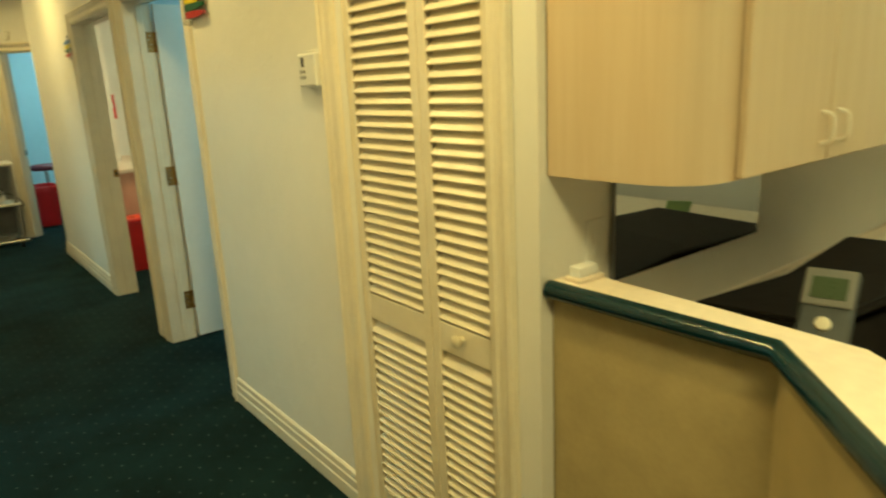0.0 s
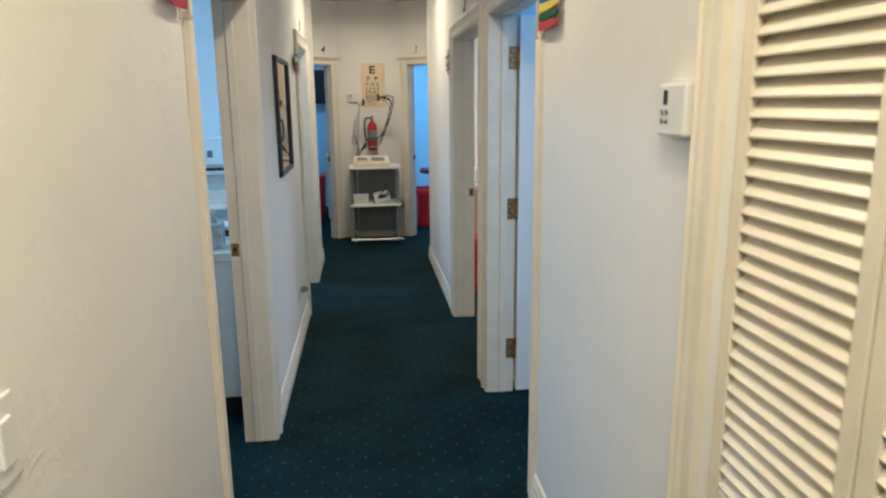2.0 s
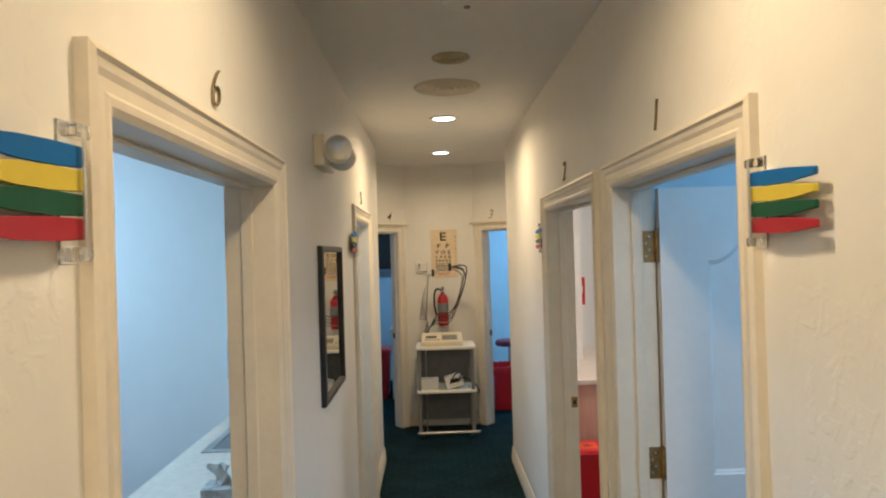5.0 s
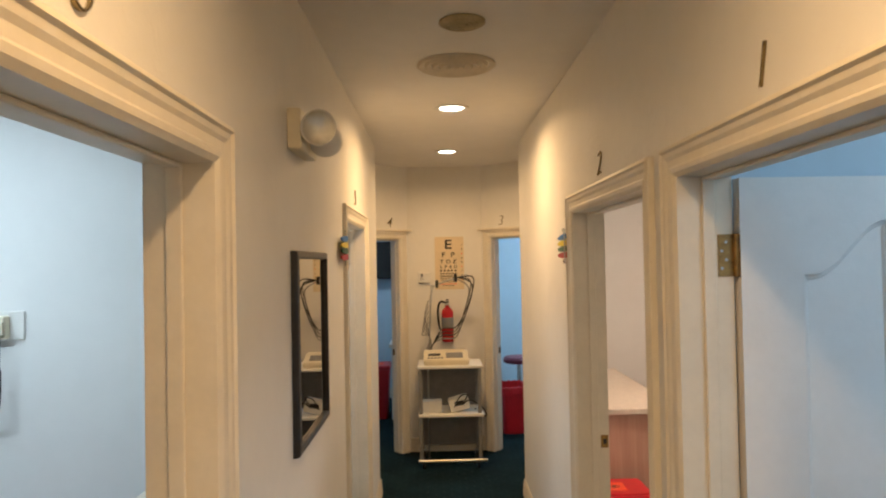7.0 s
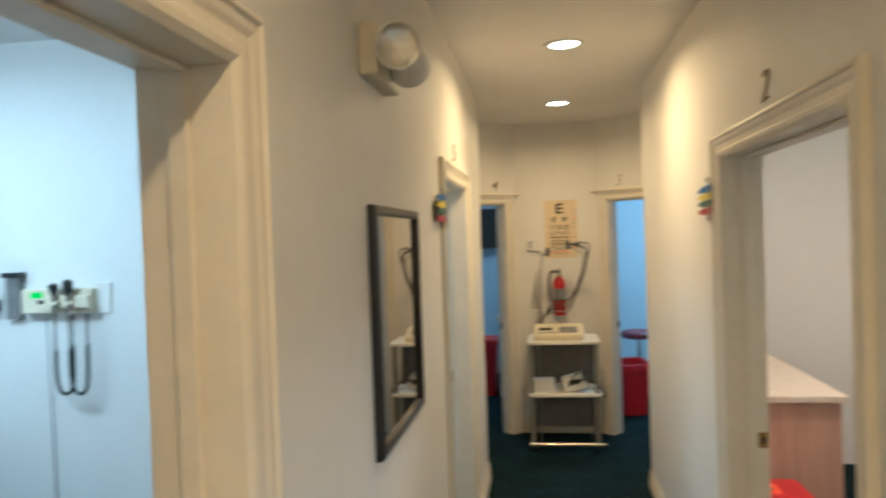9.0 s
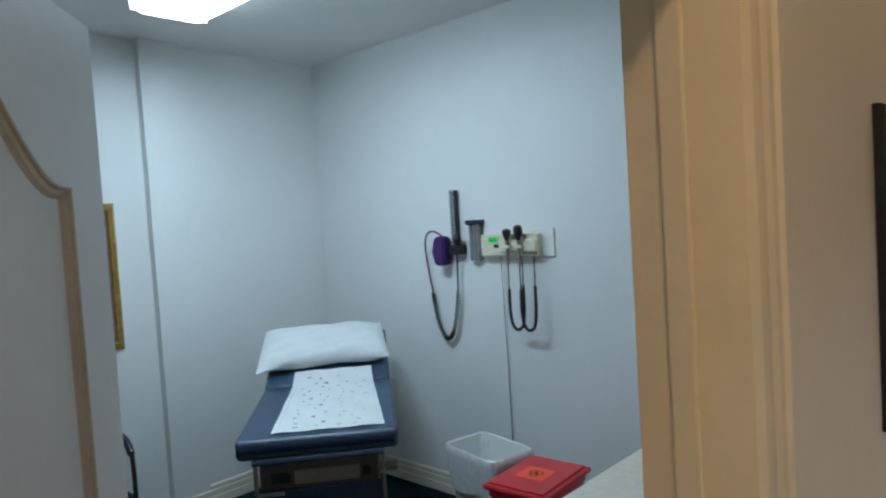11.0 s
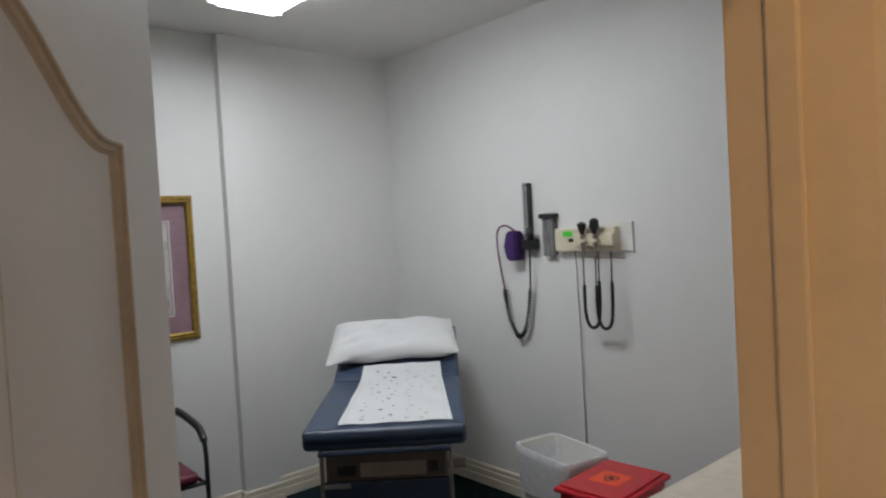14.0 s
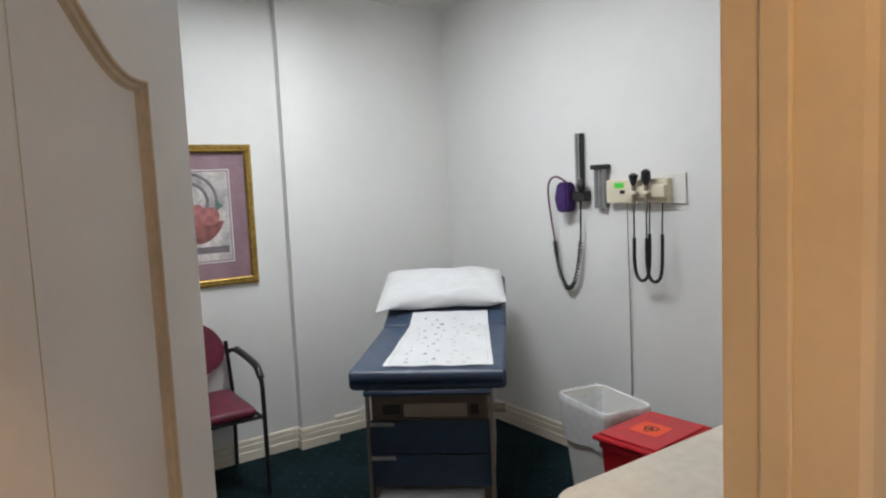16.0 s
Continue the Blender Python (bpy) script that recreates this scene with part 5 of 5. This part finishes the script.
part("tap", tube(bmesh.new(), bend([(0.20, 0, 0.0), (0.20, 0, 0.14), (0.17, 0, 0.19), (0.10, 0, 0.19), (0.07, 0, 0.15)], 6), 0.011), M_STEEL, snk, smooth=50)
for y in (-0.08, 0.08):
    part("tap_handle", rod(bmesh.new(), (0.20, y, 0.0), (0.20, y, 0.05), 0.016), M_STEEL, snk, smooth=40)
tw = thing("towel_dispenser", pose(-0.645, WB, 1.235, 0, 0, 180), "white paper towel dispenser on the room wall", "towel dispenser")
part("dispenser_body", bx((-0.13, 0.001, -0.13), (0.13, 0.11, 0.14), 0.018), M_WHITE, tw)
part("front_cover", bx((-0.115, 0.108, -0.06), (0.115, 0.125, 0.13), 0.012), M_WHITE, tw)
part("slot", bx((-0.09, 0.106, -0.10), (0.09, 0.112, -0.075), 0.003), M_BLACK, tw)
part("level_window", bx((-0.02, 0.124, 0.0), (0.02, 0.127, 0.05), 0.001), M_GREY, tw)
ts = thing("tissue_box", pose(-0.327, 4.315, 0.882, 0, 0, 3), "grey patterned cube box with a white tissue standing out", "tissue box")
part("carton", bx((-0.058, -0.058, 0), (0.058, 0.058, 0.125), 0.002), material("marbled_card", (0.50, 0.52, 0.52), 0.6, vary=0.25, scale=24), ts)
bm = bmesh.new()
g = [[bm.verts.new((0.05 * (i / 8 - 0.5) * (1 + 0.7 * j / 6) + 0.012 * math.sin(j), 0.018 * math.sin(i * 1.1 + j * 0.6), 0.124 + 0.013 * j + 0.008 * math.sin(i * 1.4))) for i in range(9)] for j in range(7)]
for j in range(6):
    for i in range(8):
        bm.faces.new((g[j][i], g[j][i + 1], g[j + 1][i + 1], g[j + 1][i]))
part("tissue", bm, M_SHEET, ts, "white tissue", smooth=60)
gl = thing("glove_box", pose(-0.30, 4.56, 0.882, 0, 0, -8), "white carton with dark print on the worktop", "carton")
part("carton", bx((-0.11, -0.06, 0), (0.11, 0.06, 0.075), 0.002), M_SHEET, gl)
part("print_band", bx((-0.06, -0.0608, 0.02), (0.05, -0.0602, 0.055)), M_INK, gl)

# ---- room 6: chair and picture ----
chm = pose(-3.355, 4.05, 0, 0, 0, -91)
cr = thing("armchair", chm, "wine red vinyl visitor chair with black steel arms and legs", "chair")
bm = box(bmesh.new(), (-0.24, -0.23, 0.43), (0.24, 0.24, 0.485), 0.024, seg=4)
part("seat", bm, M_WINE, cr, "wine red padded seat", smooth=40)
pts = [(0.225 * math.cos(t), 0.70 + (0.20 if math.sin(t) > 0 else 0.13) * math.sin(t)) for t in [i * math.pi / 14 for i in range(28)]]
bm = bmesh.new()
prism(bm, pts, -0.02, 0.02, m=Matrix(((1, 0, 0, 0), (0, 0, 1, 0), (0, 1, 0, 0), (0, 0, 0, 1))))
bmesh.ops.bevel(bm, geom=list(bm.edges), offset=0.012, segments=2, affect="EDGES")
part("backrest", bm, M_WINE, cr, "wine red rounded backrest", smooth=40, m=pose(0, -0.13, 0.01, 8, 0, 0))
for s in (-1, 1):
    part("front_leg", tube(bmesh.new(), bend([(s * 0.275, 0.25, 0.0), (s * 0.275, 0.25, 0.40), (s * 0.275, 0.24, 0.62), (s * 0.275, 0.17, 0.675), (s * 0.275, -0.02, 0.70), (s * 0.268, -0.19, 0.71), (s * 0.25, -0.225, 0.70)], 6), 0.012), M_BLACK, cr, smooth=50)
    part("arm_pad", tube(bmesh.new(), bend([(s * 0.275, 0.235, 0.635), (s * 0.275, 0.16, 0.690), (s * 0.275, -0.02, 0.712), (s * 0.272, -0.15, 0.720)], 6), 0.019), M_BLACK, cr, "black moulded arm pad", smooth=50)
    part("back_leg", tube(bmesh.new(), bend([(s * 0.255, -0.255, 0.0), (s * 0.252, -0.225, 0.30), (s * 0.248, -0.22, 0.50), (s * 0.235, -0.235, 0.76)], 6), 0.012), M_BLACK, cr, smooth=50)
    part("seat_rail", rod(bmesh.new(), (s * 0.262, -0.24, 0.42), (s * 0.270, 0.25, 0.42), 0.010), M_BLACK, cr, smooth=40)
part("cross_rail", rod(bmesh.new(), (-0.27, 0.22, 0.42), (0.27, 0.22, 0.42), 0.010), M_BLACK, cr, smooth=40)

pc = thing("framed_picture", pose(-3.638, 4.185, 1.485, 0, 0, -90) @ Matrix.Scale(0.966, 4), "still life print with a bowl in a gold frame", "picture")
M_GOLD = material("gold_frame", (0.42, 0.27, 0.06), 0.35, 0.65, vary=0.2, scale=30)
GF = [(-0.022, 0), (-0.022, 0.030), (-0.014, 0.036), (-0.004, 0.028), (0.006, 0.030), (0.018, 0.020), (0.024, 0.012), (0.024, 0)]
part("frame", sweep(bmesh.new(), [(-0.335, 0, -0.40), (-0.335, 0, 0.40), (0.335, 0, 0.40), (0.335, 0, -0.40)], GF, (0, 1, 0), closed=True), M_GOLD, pc, "ribbed gold frame")
M_MAT = material("mauve_mat", (0.30, 0.19, 0.22), 0.7, vary=0.12, scale=6)
part("mount", bx((-0.320, 0.004, -0.385), (0.320, 0.008, 0.385)), M_MAT, pc, "mauve mount")
part("print", bx((-0.205, 0.008, -0.265), (0.205, 0.0095, 0.265)), material("print_ground", (0.55, 0.52, 0.50), 0.7, vary=0.3, scale=7), pc, "pale print")
FM = Matrix(((1, 0, 0, 0), (0, 0, 1, 0), (0, 1, 0, 0), (0, 0, 0, 1)))
part("print_border", sweep(bmesh.new(), [(-0.215, 0.008, -0.275), (-0.215, 0.008, 0.275), (0.215, 0.008, 0.275), (0.215, 0.008, -0.275)], [(-0.003, 0), (-0.003, 0.002), (0.003, 0.002), (0.003, 0)], (0, 1, 0), closed=True), M_SHEET, pc)
M_BOWL = material("print_brown", (0.26, 0.10, 0.09), 0.7, vary=0.3, scale=18)
M_FRUIT = material("print_rose", (0.42, 0.16, 0.15), 0.7, vary=0.25, scale=20)
M_SHADE = material("print_grey", (0.20, 0.17, 0.19), 0.7, vary=0.2, scale=14)
part("painted_bowl", prism(bmesh.new(), [(-0.15 + 0.30 * i / 12 - 0.02, -0.03 - 0.13 * math.sin(math.pi * i / 12) ** 0.7) for i in range(13)], 0.0097, 0.0102, m=FM), M_BOWL, pc)
for x, z, r, lift in ((-0.09, 0.0, 0.055, 0.0106), (-0.01, 0.015, 0.060, 0.0116), (0.07, 0.0, 0.050, 0.0126)):
    part("painted_fruit", lathe(bmesh.new(), [(0.001, 0), (r, 0), (r, 0.0006), (0.001, 0.0006)], 20), M_FRUIT, pc, m=pose(x, lift, z, -90, 0, 0))
for r0 in (0.10, 0.155):
    part("painted_arc", lathe(bmesh.new(), [(r0, 0), (r0 + 0.018, 0), (r0 + 0.018, 0.0004), (r0, 0.0004)], 30, ring=True), M_SHADE, pc, m=pose(0.03, 0.0097, 0.09, -90, 0, 0))
part("painted_leaf", prism(bmesh.new(), [(-0.17, 0.06), (-0.12, 0.10), (-0.13, 0.03)], 0.0104, 0.0108, m=FM), material("print_green", (0.12, 0.20, 0.17), 0.7), pc)
part("painted_table", bx((-0.19, 0.0097, -0.22), (0.16, 0.0102, -0.18)), M_SHADE, pc)

# ---- rooms 2, 3, 4 seen through their doors ----
M_ROSE = grain_material("pink_maple", (0.62, 0.40, 0.30), (0.54, 0.33, 0.24))
c2 = thing("base_cabinet", pose(0, 0, 0), "pink-toned wooden base cabinet with a pale worktop", "cabinet")
part("cabinet_body", bx((1.30, 6.70, 0.09), (1.95, 8.20, 0.840), 0.003), M_ROSE, c2)
part("plinth", bx((1.30, 6.74, 0.0), (1.74, 8.20, 0.09)), M_BLACK, c2)
part("top", bx((1.278, 6.67, 0.842), (1.99, 8.235, 0.880), 0.006), M_LAM, c2, "pale worktop")
for i in range(3):
    part("cabinet_door", bx((1.95, 6.71 + i * 0.496, 0.10), (1.968, 7.20 + i * 0.496, 0.83), 0.003), M_ROSE, c2)
hazard_bin(pose(1.49, 6.45, 0, 0, 0, 90), "small red waste bin with a flat lid beside the cabinet", tall=0.76)
sg = thing("wall_notice", pose(1.82, 8.24, 1.42, 0, 0, 180), "small red and white notice on the room wall", "notice")
part("card", bx((-0.10, 0.0, -0.13), (0.10, 0.004, 0.13)), M_RED, sg)
part("band", bx((-0.08, 0.004, -0.02), (0.08, 0.005, 0.05)), M_SHEET, sg)
sb = thing("soap_bottle", pose(1.52, 6.95, 0.881), "white pump bottle on the worktop", "bottle")
part("bottle_body", lathe(bmesh.new(), [(0.002, 0), (0.034, 0.0), (0.036, 0.01), (0.036, 0.12), (0.022, 0.145), (0.014, 0.15), (0.014, 0.165), (0.002, 0.166)], 20), M_WHITE, sb, smooth=40)
part("pump", tube(bmesh.new(), [(0, 0, 0.165), (0, 0, 0.195), (0.0, -0.03, 0.198)], 0.006), M_WHITE, sb, smooth=40)

hazard_bin(pose(1.255, 9.70, 0, 0, 0, 8), "red waste bin lined with a red bag", lid=False, liner=True, tall=0.84)
st = thing("stool", pose(1.43, 10.4, 0), "round stool with a wine red seat on a steel column", "stool")
part("seat", lathe(bmesh.new(), [(0.002, 0.62), (0.17, 0.62), (0.185, 0.635), (0.185, 0.67), (0.165, 0.69), (0.002, 0.695)], 32), M_WINE, st, "wine red padded seat", smooth=40)
part("column", rod(bmesh.new(), (0, 0, 0.10), (0, 0, 0.62), 0.022), M_STEEL, st, smooth=40)
for i in range(5):
    t = i * 2 * math.pi / 5
    lg = part("leg", tube(bmesh.new(), [(0, 0, 0.13), (0.14 * math.cos(t), 0.14 * math.sin(t), 0.10), (0.25 * math.cos(t), 0.25 * math.sin(t), 0.065)], 0.014), M_STEEL, st, smooth=40)
    part("castor", lathe(bmesh.new(), [(0.002, 0.0), (0.022, 0.005), (0.026, 0.028), (0.018, 0.050), (0.002, 0.055)], 14), M_BLACK, lg, smooth=40, m=pose(0.25 * math.cos(t), 0.25 * math.sin(t), 0))
c3 = thing("base_cabinet", pose(0, 0, 0), "white base cabinet beside the doorway", "cabinet")
part("cabinet_body", bx((0.65, 10.6, 0.08), (1.12, 11.5, 0.86), 0.003), M_WHITE, c3)
part("top", bx((0.63, 10.57, 0.862), (1.15, 11.55, 0.90), 0.006), M_LAM, c3)
part("plinth", bx((0.66, 10.66, 0.0), (1.08, 11.5, 0.08)), M_BLACK, c3)

hazard_bin(pose(-0.24, 10.5, 0, 0, 0, 0), "red waste bin with a flat lid in the dim room")
c4 = thing("base_cabinet", pose(0, 0, 0), "white base cabinet in the dim room", "cabinet")
part("cabinet_body", bx((-0.045, 9.95, 0.08), (0.47, 10.9, 0.88), 0.003), M_WHITE, c4)
part("top", bx((-0.065, 9.92, 0.882), (0.49, 10.95, 0.92), 0.006), M_LAM, c4)
part("plinth", bx((-0.005, 9.99, 0.0), (0.47, 10.9, 0.08)), M_BLACK, c4)
tv = thing("wall_television", pose(-0.15, 11.6, 1.86, 0, 0, 180), "black flat television on a wall bracket, switched off", "television")
part("bracket", bx((-0.06, 0.0, -0.08), (0.06, 0.10, 0.08), 0.004), M_BLACK, tv)
part("television_body", bx((-0.34, 0.10, -0.25), (0.34, 0.15, 0.25), 0.008), M_INK, tv)
part("screen", bx((-0.32, 0.15, -0.22), (0.32, 0.152, 0.23)), M_INK, tv, "dark screen")
